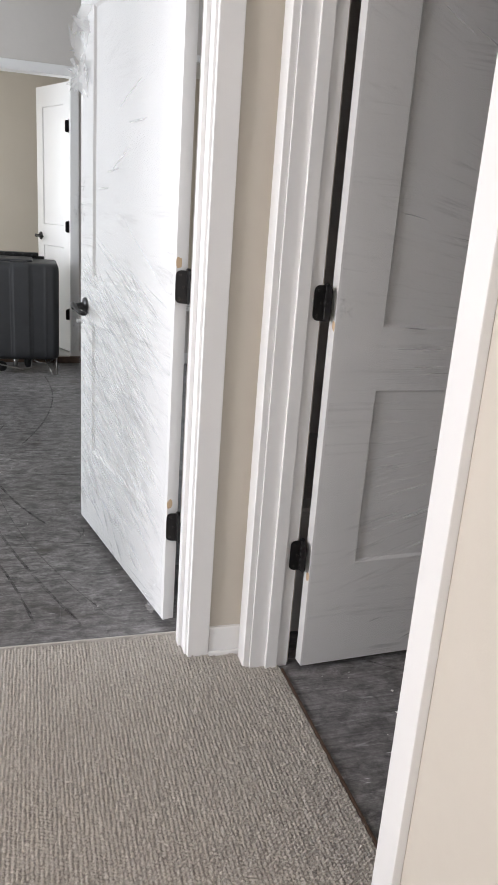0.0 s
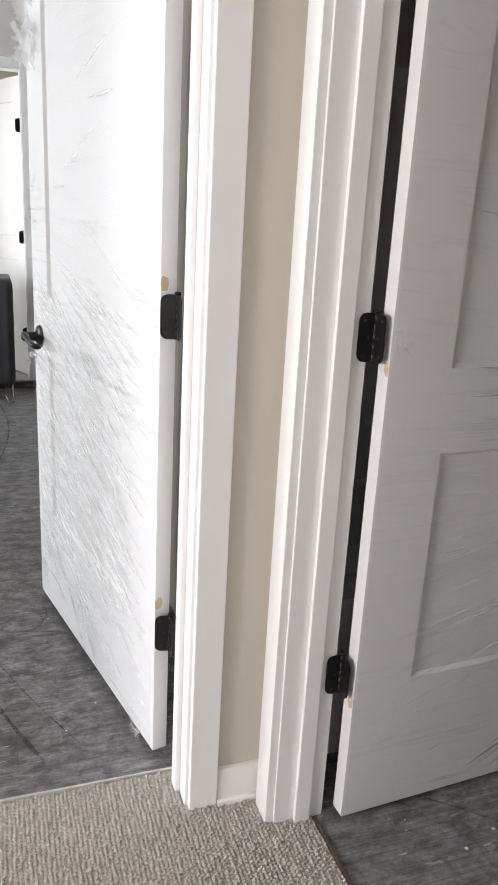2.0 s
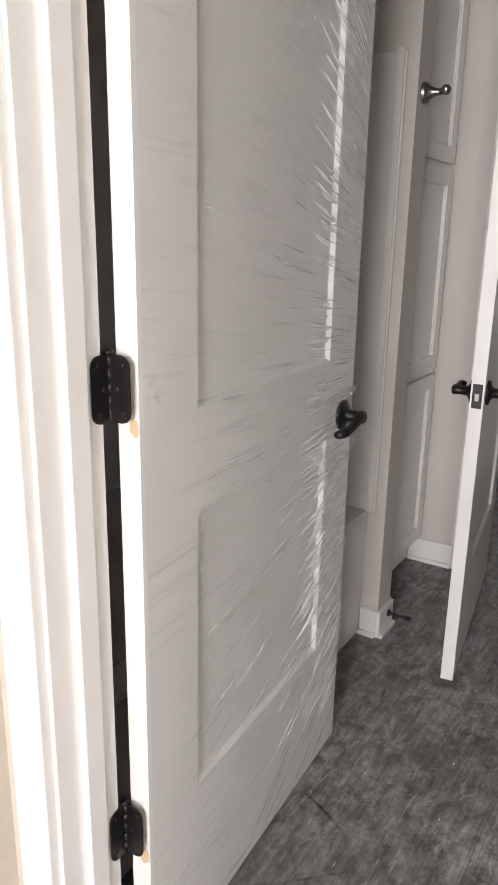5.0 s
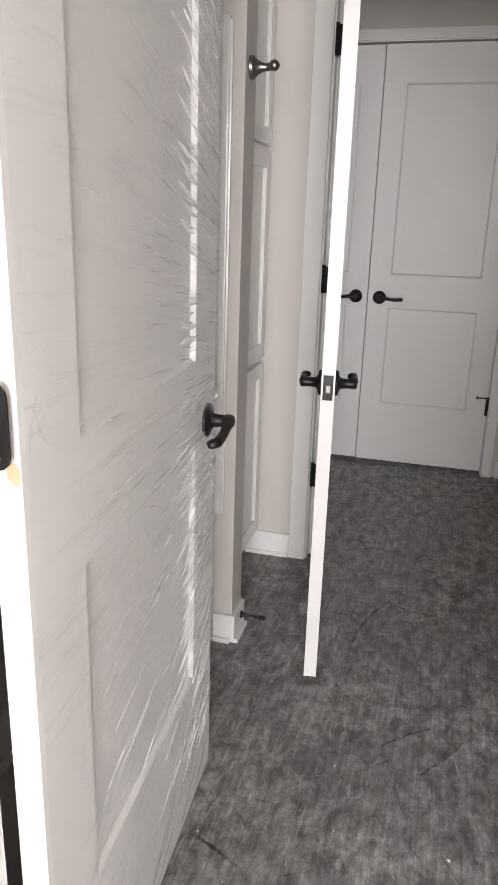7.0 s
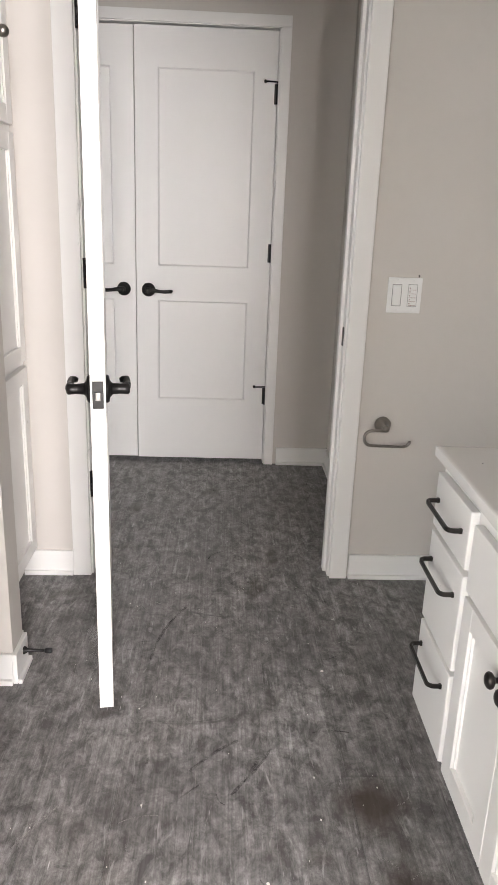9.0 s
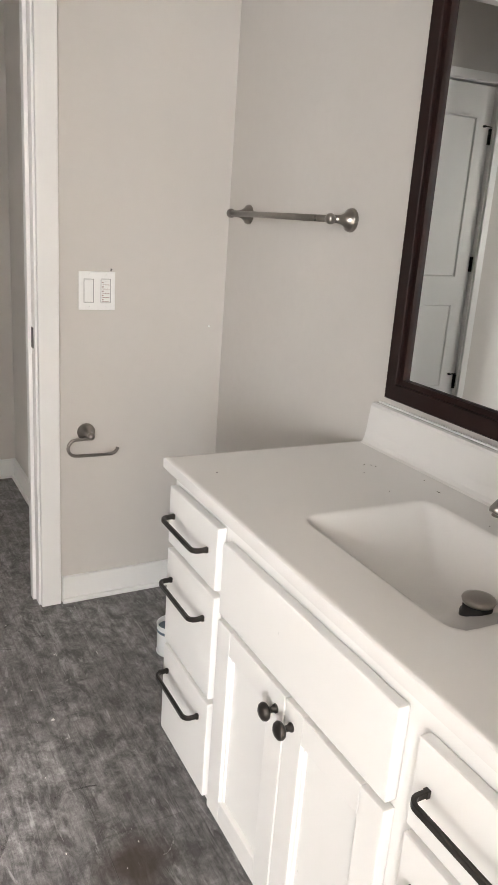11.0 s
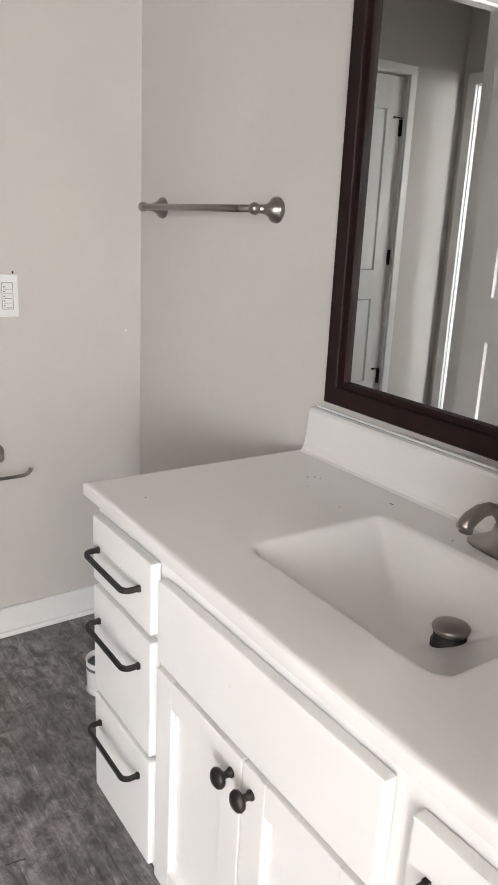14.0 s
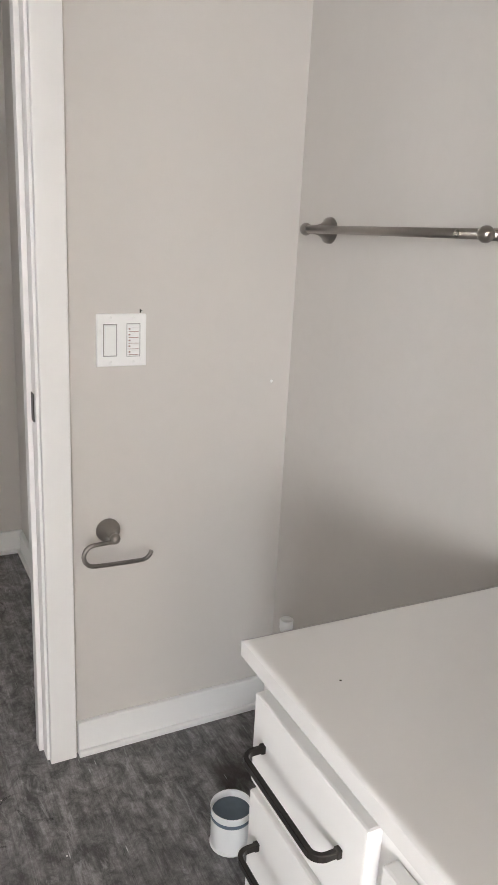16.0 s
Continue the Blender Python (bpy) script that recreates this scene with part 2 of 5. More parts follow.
def film_material(name, fan, slope, amount, cover, low=3.0, gloss=0.3, tip=(-2.0, -1.0), turns=48, least=0.14):
    """Clear stretch film: mostly see-through, with milky glossy stretch lines along a slant and fanning out from a
    point (x, z). Their diffuse white partly stands in for highlights.
    """
    m, nt, b = material(name)
    tc = nt.nodes.new("ShaderNodeTexCoord").outputs["Object"]
    sep = nt.nodes.new("ShaderNodeSeparateXYZ")
    nt.links.new(tc, sep.inputs[0])
    x, z = sep.outputs[0], sep.outputs[2]
    dx, dz = math_node(nt, "SUBTRACT", x, fan[0]), math_node(nt, "SUBTRACT", z, fan[1])
    ang = math_node(nt, "ARCTAN2", dz, dx)
    rad = math_node(nt, "SQRT", math_node(nt, "ADD", math_node(nt, "MULTIPLY", dx, dx), math_node(nt, "MULTIPLY", dz, dz)))
    cmb = nt.nodes.new("ShaderNodeCombineXYZ")
    nt.links.new(math_node(nt, "MULTIPLY", ang, turns), cmb.inputs[0])
    nt.links.new(math_node(nt, "MULTIPLY", rad, 3.0), cmb.inputs[1])
    radial = noise_tex(nt, cmb.outputs[0], 1.0, 5, 0.66, 0.15)
    mp = nt.nodes.new("ShaderNodeMapping")
    mp.inputs["Rotation"].default_value = (0, radians(slope), 0)
    mp.inputs["Scale"].default_value = (1.6, 1, 80)
    nt.links.new(tc, mp.inputs["Vector"])
    slant = noise_tex(nt, mp.outputs[0], 1.0, 5, 0.66, 0.2)
    zone = ramp(nt, noise_tex(nt, tc, 2.0, 2), (0.44, (0, 0, 0)), (0.56, (1, 1, 1)))
    h = mix_rgb(nt, zone, slant, radial)
    patch = ramp(nt, noise_tex(nt, tc, 3.1, 3, 0.6), (0.40, (0.05, 0.05, 0.05)), (0.62, (1, 1, 1)))
    bm_ = node(nt, "Bump", Strength=amount, Distance=0.004)
    nt.links.new(h, bm_.inputs["Height"])
    gl = nt.nodes.new("ShaderNodeBsdfGlossy")
    gl.inputs["Roughness"].default_value = 0.22
    nt.links.new(bm_.outputs[0], gl.inputs["Normal"])
    tr = nt.nodes.new("ShaderNodeBsdfTransparent")
    df = nt.nodes.new("ShaderNodeBsdfDiffuse")
    df.inputs["Color"].default_value = (0.9, 0.9, 0.9, 1)
    ridge = math_node(nt, "MULTIPLY", ramp(nt, h, (0.53, (0, 0, 0)), (0.60, (0.5, 0.5, 0.5)), (0.70, (1, 1, 1))), patch)
    mr = nt.nodes.new("ShaderNodeMapRange")
    mr.inputs[1].default_value, mr.inputs[2].default_value, mr.inputs[3].default_value, mr.inputs[4].default_value = low, low + 0.35, 1.0, 0.15
    nt.links.new(z, mr.inputs[0])
    ridge = math_node(nt, "MULTIPLY", ridge, mr.outputs[0])
    # tighter, whiter lines towards the free edge: window highlights put into the colour
    pull = nt.nodes.new("ShaderNodeMapRange")
    pull.inputs[1].default_value, pull.inputs[2].default_value, pull.inputs[3].default_value, pull.inputs[4].default_value = tip[0], tip[1], least, 1.0
    nt.links.new(x, pull.inputs[0])
    ridge = math_node(nt, "MULTIPLY", ridge, pull.outputs[0])
    body = nt.nodes.new("ShaderNodeMixShader")
    body.inputs[0].default_value = gloss
    nt.links.new(df.outputs[0], body.inputs[1])
    nt.links.new(gl.outputs[0], body.inputs[2])
    mx = nt.nodes.new("ShaderNodeMixShader")
    nt.links.new(math_node(nt, "ADD", math_node(nt, "MULTIPLY", ridge, cover), 0.07), mx.inputs[0])
    nt.links.new(tr.outputs[0], mx.inputs[1])
    nt.links.new(body.outputs[0], mx.inputs[2])
    nt.links.new(mx.outputs[0], nt.nodes["Material Output"].inputs["Surface"])
    return m


FILM_L = film_material("stretch_film_living_door", (1.9, 1.3), 21, 1.0, 0.85, 1.0, 0.65)
FILM_R = film_material("stretch_film_bath_door", (2.0, 0.90), 6, 0.9, 0.9, 3.0, 0.35, (0.05, 0.58), 130, 0.25)
FILM_H = film_material("stretch_film_hall_door", (0.9, 0.8), 40, 0.5, 0.3)


m, nt, b = material("stretched_film_fold")
b.inputs["Base Color"].default_value, b.inputs["Roughness"].default_value = (0.92, 0.92, 0.92, 1), 0.2
tr = nt.nodes.new("ShaderNodeBsdfTransparent")
mx = nt.nodes.new("ShaderNodeMixShader")
mx.inputs[0].default_value = 0.32
nt.links.new(tr.outputs[0], mx.inputs[1])
nt.links.new(b.outputs[0], mx.inputs[2])
nt.links.new(mx.outputs[0], nt.nodes["Material Output"].inputs["Surface"])
FOLD = m
# near-white and mostly opaque: window glare on the film put into the colour
m, nt, b = material("painted_film_glare")
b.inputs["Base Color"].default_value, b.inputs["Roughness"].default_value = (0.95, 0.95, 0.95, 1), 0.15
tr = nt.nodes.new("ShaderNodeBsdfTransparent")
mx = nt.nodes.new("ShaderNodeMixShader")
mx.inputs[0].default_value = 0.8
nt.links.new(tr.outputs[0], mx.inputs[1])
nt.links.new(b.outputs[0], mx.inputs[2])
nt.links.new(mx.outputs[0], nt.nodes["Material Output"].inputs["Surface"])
GLARE = m


# ---- shape helpers ----
def box(bm, x0, x1, y0, y1, z0, z1, bevel=0.0):
    v = [bm.verts.new(p) for p in ((x0, y0, z0), (x1, y0, z0), (x1, y1, z0), (x0, y1, z0), (x0, y0, z1), (x1, y0, z1), (x1, y1, z1), (x0, y1, z1))]
    fs = [bm.faces.new([v[i] for i in q]) for q in ((3, 2, 1, 0), (4, 5, 6, 7), (0, 1, 5, 4), (1, 2, 6, 5), (2, 3, 7, 6), (3, 0, 4, 7))]
    if bevel:
        bmesh.ops.bevel(bm, geom=list({e for f in fs for e in f.edges}), offset=bevel, segments=2, affect="EDGES", profile=0.6)
    return bm


def boxes(*rows, bevel=0.0):
    bm = bmesh.new()
    for r in rows:
        box(bm, *r, bevel=bevel)
    return bm


def tube(bm, pts, radii, seg=12, cap=True, squash=1.0):
    """A round bar along points; radii is one number or one a point."""
    pts = [Vector(p) for p in pts]
    if not hasattr(radii, "__len__"):
        radii = [radii] * len(pts)
    rings, ref = [], None
    for i, (p, r) in enumerate(zip(pts, radii)):
        d = (pts[min(i + 1, len(pts) - 1)] - pts[max(i - 1, 0)]).normalized()
        if ref is None:
            ref = d.orthogonal().normalized()
        ref = (ref - d * ref.dot(d)).normalized()
        other = d.cross(ref)
        rings.append([bm.verts.new(p + (ref * math.cos(a) + other * math.sin(a) * squash) * r) for a in (2 * math.pi * k / seg for k in range(seg))])
    for a, c in zip(rings, rings[1:]):
        for k in range(seg):
            f = bm.faces.new((a[k], a[(k + 1) % seg], c[(k + 1) % seg], c[k]))
            f.smooth = True
    if cap:
        bm.faces.new(list(reversed(rings[0])))
        bm.faces.new(rings[-1])
    return bm


def lathe(bm, axis_from, axis_to, profile, seg=24):
    """A turned body: profile rows (distance along the axis, radius)."""
    a, d = Vector(axis_from), (Vector(axis_to) - Vector(axis_from)).normalized()
    return tube(bm, [a + d * s for s, _ in profile], [max(r, 0.0004) for _, r in profile], seg)


def revolve(bm, c, profile, seg=32):
    """An open vessel turned round an upright axis: rows (height, radius), outside up and inside down again."""
    rings = [[bm.verts.new((c[0] + max(r, 0.0004) * math.cos(a), c[1] + max(r, 0.0004) * math.sin(a), c[2] + z)) for a in (2 * math.pi * k / seg for k in range(seg))] for z, r in profile]
    for a, e in zip(rings, rings[1:]):
        for k in range(seg):
            bm.faces.new((a[k], a[(k + 1) % seg], e[(k + 1) % seg], e[k])).smooth = True
    bm.faces.new(list(reversed(rings[0])))
    bm.faces.new(rings[-1])
    return bm


def arc(centre, r, u, w, a0, a1, n):
    c, u, w = Vector(centre), Vector(u), Vector(w)
    return [c + (u * math.cos(t) + w * math.sin(t)) * r for t in (radians(a0 + (a1 - a0) * i / n) for i in range(n + 1))]


def mesh_of(name, bm, mat):
    bmesh.ops.recalc_face_normals(bm, faces=bm.faces)
    me = bpy.data.meshes.new(name)
    bm.to_mesh(me)
    bm.free()
    for mt in mat if isinstance(mat, (list, tuple)) else (mat,):
        me.materials.append(mt)
    return me


def part(name, bm, mat, parent, label=""):
    ob = new(name, mesh_of(name, bm, mat))
    ob.parent = parent
    return tagged(ob, label)


def thing(name, m=None, label="", category="", group="", kind=""):
    ob = new(name)
    ob.empty_display_size = 0.05
    if m is not None:
        ob.matrix_world = m
    return tagged(ob, label, category, group, kind)


def solid(name, bm, mat, label="", category="", kind="structure", group=""):
    return tagged(new(name, mesh_of(name, bm, mat)), label, category, group, kind)


# ---- large structure ----
ZC = 2.62
HEAD = 2.065
solid("wall_bedroom_bath", boxes((0.957, 1.080, -2.6, 1.163, 0, ZC), (0.957, 1.080, 1.163, 2.020, HEAD, ZC), (0.957, 1.080, 2.020, 3.07, 0, ZC)), WALL_B, "painted wall between bedroom and bathroom", "wall")
solid("wall_bedroom_living", boxes((-3.3, -0.150, 2.105, 2.225, 0, ZC), (-0.150, 0.800, 2.105, 2.225, HEAD, ZC), (0.800, 0.957, 2.105, 2.225, 0, ZC)), WALL_B, "beige painted wall between bedroom and living room", "wall")
solid("wall_bedroom_south", boxes((-3.42, -1.4, -2.72, -2.6, 0, ZC), (0.2, 1.08, -2.72, -2.6, 0, ZC), (-1.4, 0.2, -2.72, -2.6, 0, 0.7), (-1.4, 0.2, -2.72, -2.6, 2.2, ZC)), WALL_B, "beige painted bedroom wall with a window opening", "wall")
solid("wall_west", boxes((-3.42, -3.3, -2.6, -0.20, 0, 2.95), (-3.42, -3.3, 1.40, 3.1, 0, 2.95), (-3.42, -3.3, 5.7, 6.62, 0, 2.95), (-3.42, -3.3, -0.20, 1.40, 0, 0.32), (-3.42, -3.3, -0.20, 1.40, 2.38, 2.95), (-3.42, -3.3, 3.1, 5.7, 0, 0.5), (-3.42, -3.3, 3.1, 5.7, 2.45, 2.95)), WALL, "greige outer wall with window openings", "wall")
FARX = 0.668
solid("wall_living_north", boxes((-3.3, -0.26, 6.5, 6.62, 0, 2.95), (FARX + 0.012, 1.0, 6.5, 6.62, 0, 2.95), (2.6, 5.6, 6.5, 6.62, 0, 2.95), (-0.26, FARX + 0.012, 6.5, 6.62, 2.205, 2.95), (1.0, 2.6, 6.5, 6.62, 0, 0.5), (1.0, 2.6, 6.5, 6.62, 2.45, 2.95)), WALL, "greige living room wall with a cased doorway", "wall")
solid("wall_living_east", boxes((5.6, 5.72, 3.07, 6.62, 0, 2.95)), WALL, "greige living room wall", "wall")
solid("wall_bath_north", boxes((1.080, 3.155, 2.95, 3.07, 0, ZC)), WALL, "greige wall behind the bathtub", "wall")
EX = 3.035
solid("wall_bath_east", boxes((EX, 3.155, 0.54, 1.138, 0, ZC), (EX, 3.155, 1.138, 2.019, HEAD, ZC), (EX, 3.155, 2.019, 2.95, 0, ZC)), WALL, "greige bathroom wall with a doorway to the hall", "wall")
solid("wall_bath_south", boxes((1.080, 3.155, 0.42, 0.54, 0, ZC)), WALL, "greige bathroom wall behind the vanity", "wall")
solid("wall_hall_south", boxes((3.155, 4.285, 0.865, 0.985, 0, ZC)), WALL, "greige wall at the end of the hall", "wall")
HX = 4.285
solid("wall_hall_east", boxes((HX, 4.405, 0.865, 1.312, 0, ZC), (HX, 4.405, 1.312, 2.648, HEAD, ZC), (HX, 4.405, 2.648, 3.07, 0, ZC)), WALL, "greige hall wall around the double closet doors", "wall")
solid("wall_living_south", boxes((4.285, 5.72, 3.07, 3.19, 0, 2.95), (0.957, 3.155, 3.07, 3.074, 0, 2.95), (3.155, 3.25, 3.07, 3.19, 0, 2.95), (4.18, 4.285, 3.07, 3.19, 0, 2.95), (3.25, 4.18, 3.07, 3.19, 2.055, 2.95)), WALL, "greige living room wall with the hall opening", "wall")
solid("wall_closet_back", boxes((4.98, 5.1, 0.865, 3.07, 0, ZC)), WALL, "painted wall closing the closet", "wall")
solid("wall_next_room", boxes((-1.5, 2.2, 9.0, 9.12, 0, 2.7), (2.2, 2.32, 6.62, 9.12, 0, 2.7), (-1.62, -1.5, 6.62, 7.1, 0, 2.7), (-1.62, -1.5, 8.5, 9.12, 0, 2.7), (-1.62, -1.5, 7.1, 8.5, 0, 0.7), (-1.62, -1.5, 7.1, 8.5, 2.2, 2.7)), WALL_B, "beige walls of the next room", "wall")
STUB0, STUB1, STUBY = 2.395, 2.497, 2.115
solid("wall_tub_end", boxes((STUB0, STUB1, STUBY, 2.95, 0, ZC), bevel=0.002), WALL, "greige stub wall at the end of the bathtub", "wall")

solid("ceiling_bedroom", boxes((-3.3, 0.957, -2.6, 2.105, ZC, ZC + 0.1)), CEIL, "white painted ceiling", "ceiling")
solid("ceiling_bath", boxes((1.08, 3.035, 0.54, 2.95, ZC - 0.02, ZC + 0.08)), CEIL, "white painted ceiling", "ceiling")
solid("ceiling_hall", boxes((3.155, 4.98, 0.865, 3.07, ZC, ZC + 0.1)), CEIL, "white painted ceiling", "ceiling")
solid("ceiling_living", boxes((-3.3, 5.6, 2.225, 6.5, 2.95, 3.05)), CEIL, "white painted ceiling", "ceiling")
solid("ceiling_next_room", boxes((-1.5, 2.2, 6.62, 9.0, 2.7, 2.8)), CEIL, "white painted ceiling", "ceiling")


# window frames in the openings behind and beside the camera
def window(name, m, w, h):
    root = thing(name, m, "white framed window with two panes", "window", kind="structure")
    part("window_frame", boxes((-w / 2, -w / 2 + 0.05, -0.03, 0.03, 0, h), (w / 2 - 0.05, w / 2, -0.03, 0.03, 0, h), (-w / 2 + 0.05, w / 2 - 0.05, -0.03, 0.03, 0, 0.05), (-w / 2 + 0.05, w / 2 - 0.05, -0.03, 0.03, h - 0.05, h), (-0.025, 0.025, -0.03, 0.03, 0.05, h - 0.05)), TRIM, root)
    part("window_sill", boxes((-w / 2 - 0.04, w / 2 + 0.04, 0.06, 0.14, -0.03, 0), bevel=0.004), TRIM, root)
    return root


window("window_1", pose(-3.32, 0.60, 0.32, rz=-90), 1.6, 2.06)
window("window_2", pose(-0.6, -2.62, 0.7), 1.6, 1.5)
window("window_3", pose(-3.32, 4.4, 0.5, rz=-90), 2.6, 1.95)
window("window_4", pose(1.8, 6.52, 0.5, rz=180), 1.6, 1.95)


# baseboards and door trim
def baseboard(x0, x1, y0, y1, face, z0=0.0, h=0.092):
    """A baseboard along a wall with a small shoe; face: the side that looks into the room."""
    t, s = 0.013, 0.011
    if face == "-y":
        rows = ((x0, x1, y0 - t, y0, z0, z0 + h), (x0, x1, y0 - t - s, y0 - t, z0, z0 + 0.016))
    elif face == "+y":
        rows = ((x0, x1, y0, y0 + t, z0, z0 + h), (x0, x1, y0 + t, y0 + t + s, z0, z0 + 0.016))
    elif face == "-x":
        rows = ((x0 - t, x0, y0, y1, z0, z0 + h), (x0 - t - s, x0 - t, y0, y1, z0, z0 + 0.016))
    else:
        rows = ((x0, x0 + t, y0, y1, z0, z0 + h), (x0 + t, x0 + t + s, y0, y1, z0, z0 + 0.016))
    return solid("baseboard", boxes(*rows, bevel=0.003), TRIM, "white painted baseboard", "baseboard")


CW, CT = 0.062, 0.018
baseboard(0.854, 0.957, 2.105, 0, "-y", 0.0)
baseboard(EX, 0, 0.54, 1.080, "-x")
baseboard(EX, 0, 2.073, 2.246, "-x")
baseboard(2.195, EX - 0.026, 0.54, 0, "+y")
baseboard(STUB0 - 0.013, STUB1 + 0.001, STUBY, 0, "-y")
baseboard(STUB0, 0, STUBY, 2.172, "-x")
baseboard(STUB1, 0, STUBY, 2.188, "+x")
baseboard(HX, 0, 0.985, 1.255, "-x")
baseboard(HX, 0, 2.71, 3.07, "-x")
baseboard(3.165, HX - 0.026, 0.985, 0, "+y")
baseboard(0.957, 0, -2.6, 1.098, "-x", 0.0)
baseboard(0.74, 2.2, 6.5, 0, "-y")
baseboard(-3.3, -0.33, 6.5, 0, "-y")


def casing_x(x, y0, y1, z, face, name="door_trim", w=CW):
    """Casing round an opening in a wall across x; the opening's sides are y0 and y1."""
    a, c = (x - CT, x) if face == "-x" else (x, x + CT)
    r = 0.006
    solid("trim_" + name, boxes((a, c, y0 - r - w, y0 - r, 0, z + r), (a, c, y1 + r, y1 + r + w, 0, z + r), (a, c, y0 - r - w, y1 + r + w, z + r, z + r + w), bevel=0.0025), TRIM, "white painted door casing", "door casing")


def casing_y(y, x0, x1, z, face, name="door_trim", z0=0.0):
    a, c = (y - CT, y) if face == "-y" else (y, y + CT)
    r = 0.006
    solid("trim_" + name, boxes((x0 - r - CW, x0 - r, a, c, z0, z + r), (x1 + r, x1 + r + CW, a, c, z0, z + r), (x0 - r - CW, x1 + r + CW, a, c, z + r, z + r + CW), bevel=0.0025), TRIM, "white painted door casing", "door casing")


# bathroom door frame: jambs, head and stops
RJ0, RJ1 = 1.177, 2.003
casing_x(0.957, RJ0, RJ1, 2.05, "-x", "bathroom_door")
solid("trim_bathroom_door_inside", boxes((1.080, 1.098, RJ0 - 0.068, RJ0 - 0.006, 0, 2.056), (1.080, 1.098, RJ0 - 0.068, RJ1, 2.056, 2.118), bevel=0.0025), TRIM, "white painted door casing", "door casing")
solid("trim_bathroom_jamb", boxes((0.957, 1.080, 1.163, RJ0, 0, HEAD), (0.957, 1.071, RJ1, 2.020, 0, HEAD), (0.957, 1.080, RJ0, RJ1, 2.05, HEAD), (1.002, 1.036, RJ1 - 0.011, RJ1, 0, 2.039), (1.002, 1.036, RJ0, RJ0 + 0.011, 0, 2.039), (1.002, 1.036, RJ0, RJ1, 2.039, 2.05), bevel=0.0015), TRIM, "white door jamb with stop", "door jamb")
# living room door frame
LJ0, LJ1 = -0.134, 0.785
casing_y(2.105, LJ0, LJ1, 2.05, "-y", "living_door")
casing_y(2.225, LJ0, LJ1, 2.05, "+y", "living_door_far")
solid("trim_living_jamb", boxes((-0.150, LJ0, 2.105, 2.225, 0, HEAD), (LJ1, 0.800, 2.105, 2.225, 0, HEAD), (LJ0, LJ1, 2.105, 2.225, 2.05, HEAD), (LJ1 - 0.011, LJ1, 2.150, 2.186, 0, 2.039), (LJ0, LJ0 + 0.011, 2.150, 2.186, 0, 2.039), (LJ0, LJ1, 2.150, 2.186, 2.039, 2.05), bevel=0.0015), TRIM, "white door jamb with stop", "door jamb")
# hall door frame
HJ0, HJ1 = 1.154, 2.004
casing_x(EX, HJ0, HJ1, 2.05, "-x", "hall_door")
casing_x(3.155, HJ0, HJ1, 2.05, "+x", "hall_door_far")
solid("trim_hall_jamb", boxes((EX, 3.155, 1.138, HJ0, 0, HEAD), (EX, 3.155, HJ1, 2.019, 0, HEAD), (EX, 3.155, HJ0, HJ1, 2.05, HEAD), (3.076, 3.110, HJ0, HJ0 + 0.011, 0, 2.039), (3.076, 3.110, HJ1 - 0.011, HJ1, 0, 2.039), (3.076, 3.110, HJ0, HJ1, 2.039, 2.05), bevel=0.0015), TRIM, "white door jamb with stop", "door jamb")
# opening from the hall to the living room
casing_y(3.07, 3.262, 4.168, 2.04, "-y", "hall_opening")
solid("trim_hall_opening_jamb", boxes((3.25, 3.262, 3.07, 3.19, 0, 2.055), (4.168, 4.18, 3.07, 3.19, 0, 2.055), (3.262, 4.168, 3.07, 3.19, 2.04, 2.055), bevel=0.0015), TRIM, "white door jamb", "door jamb")
# closet frame in the hall
DJ0, DJ1 = 1.325, 2.637
casing_x(HX, DJ0, DJ1, 2.052, "-x", "closet_doors", 0.046)
solid("trim_closet_jamb", boxes((HX, 4.405, 1.312, DJ0, 0, HEAD), (HX, 4.405, DJ1, 2.648, 0, HEAD), (HX, 4.405, DJ0, DJ1, 2.055, HEAD), bevel=0.0015), TRIM, "white door jamb", "door jamb")
# far doorway across the living room, on a raised floor
casing_y(6.5, -0.25, FARX, 2.19, "-y", "far_doorway", 0.05)
solid("trim_far_jamb", boxes((FARX, FARX + 0.012, 6.5, 6.62, 0, 2.205), (-0.26, -0.25, 6.5, 6.62, 0, 2.205), (-0.25, FARX, 6.5, 6.62, 2.19, 2.205), bevel=0.0015), TRIM, "white door jamb", "door jamb")
solid("threshold_far_doorway", boxes((-0.26, 1.0, 6.44, 6.5, 0, 0.05), bevel=0.004), OAK_STRIP, "dark brown wooden threshold strip", "threshold")
solid("floor_next_room", boxes((-1.5, 2.2, 6.5, 9.0, -0.02, 0.05)), plain("grey_stone_floor", (0.30, 0.30, 0.29), 0.45), "grey floor of the next room", "floor")


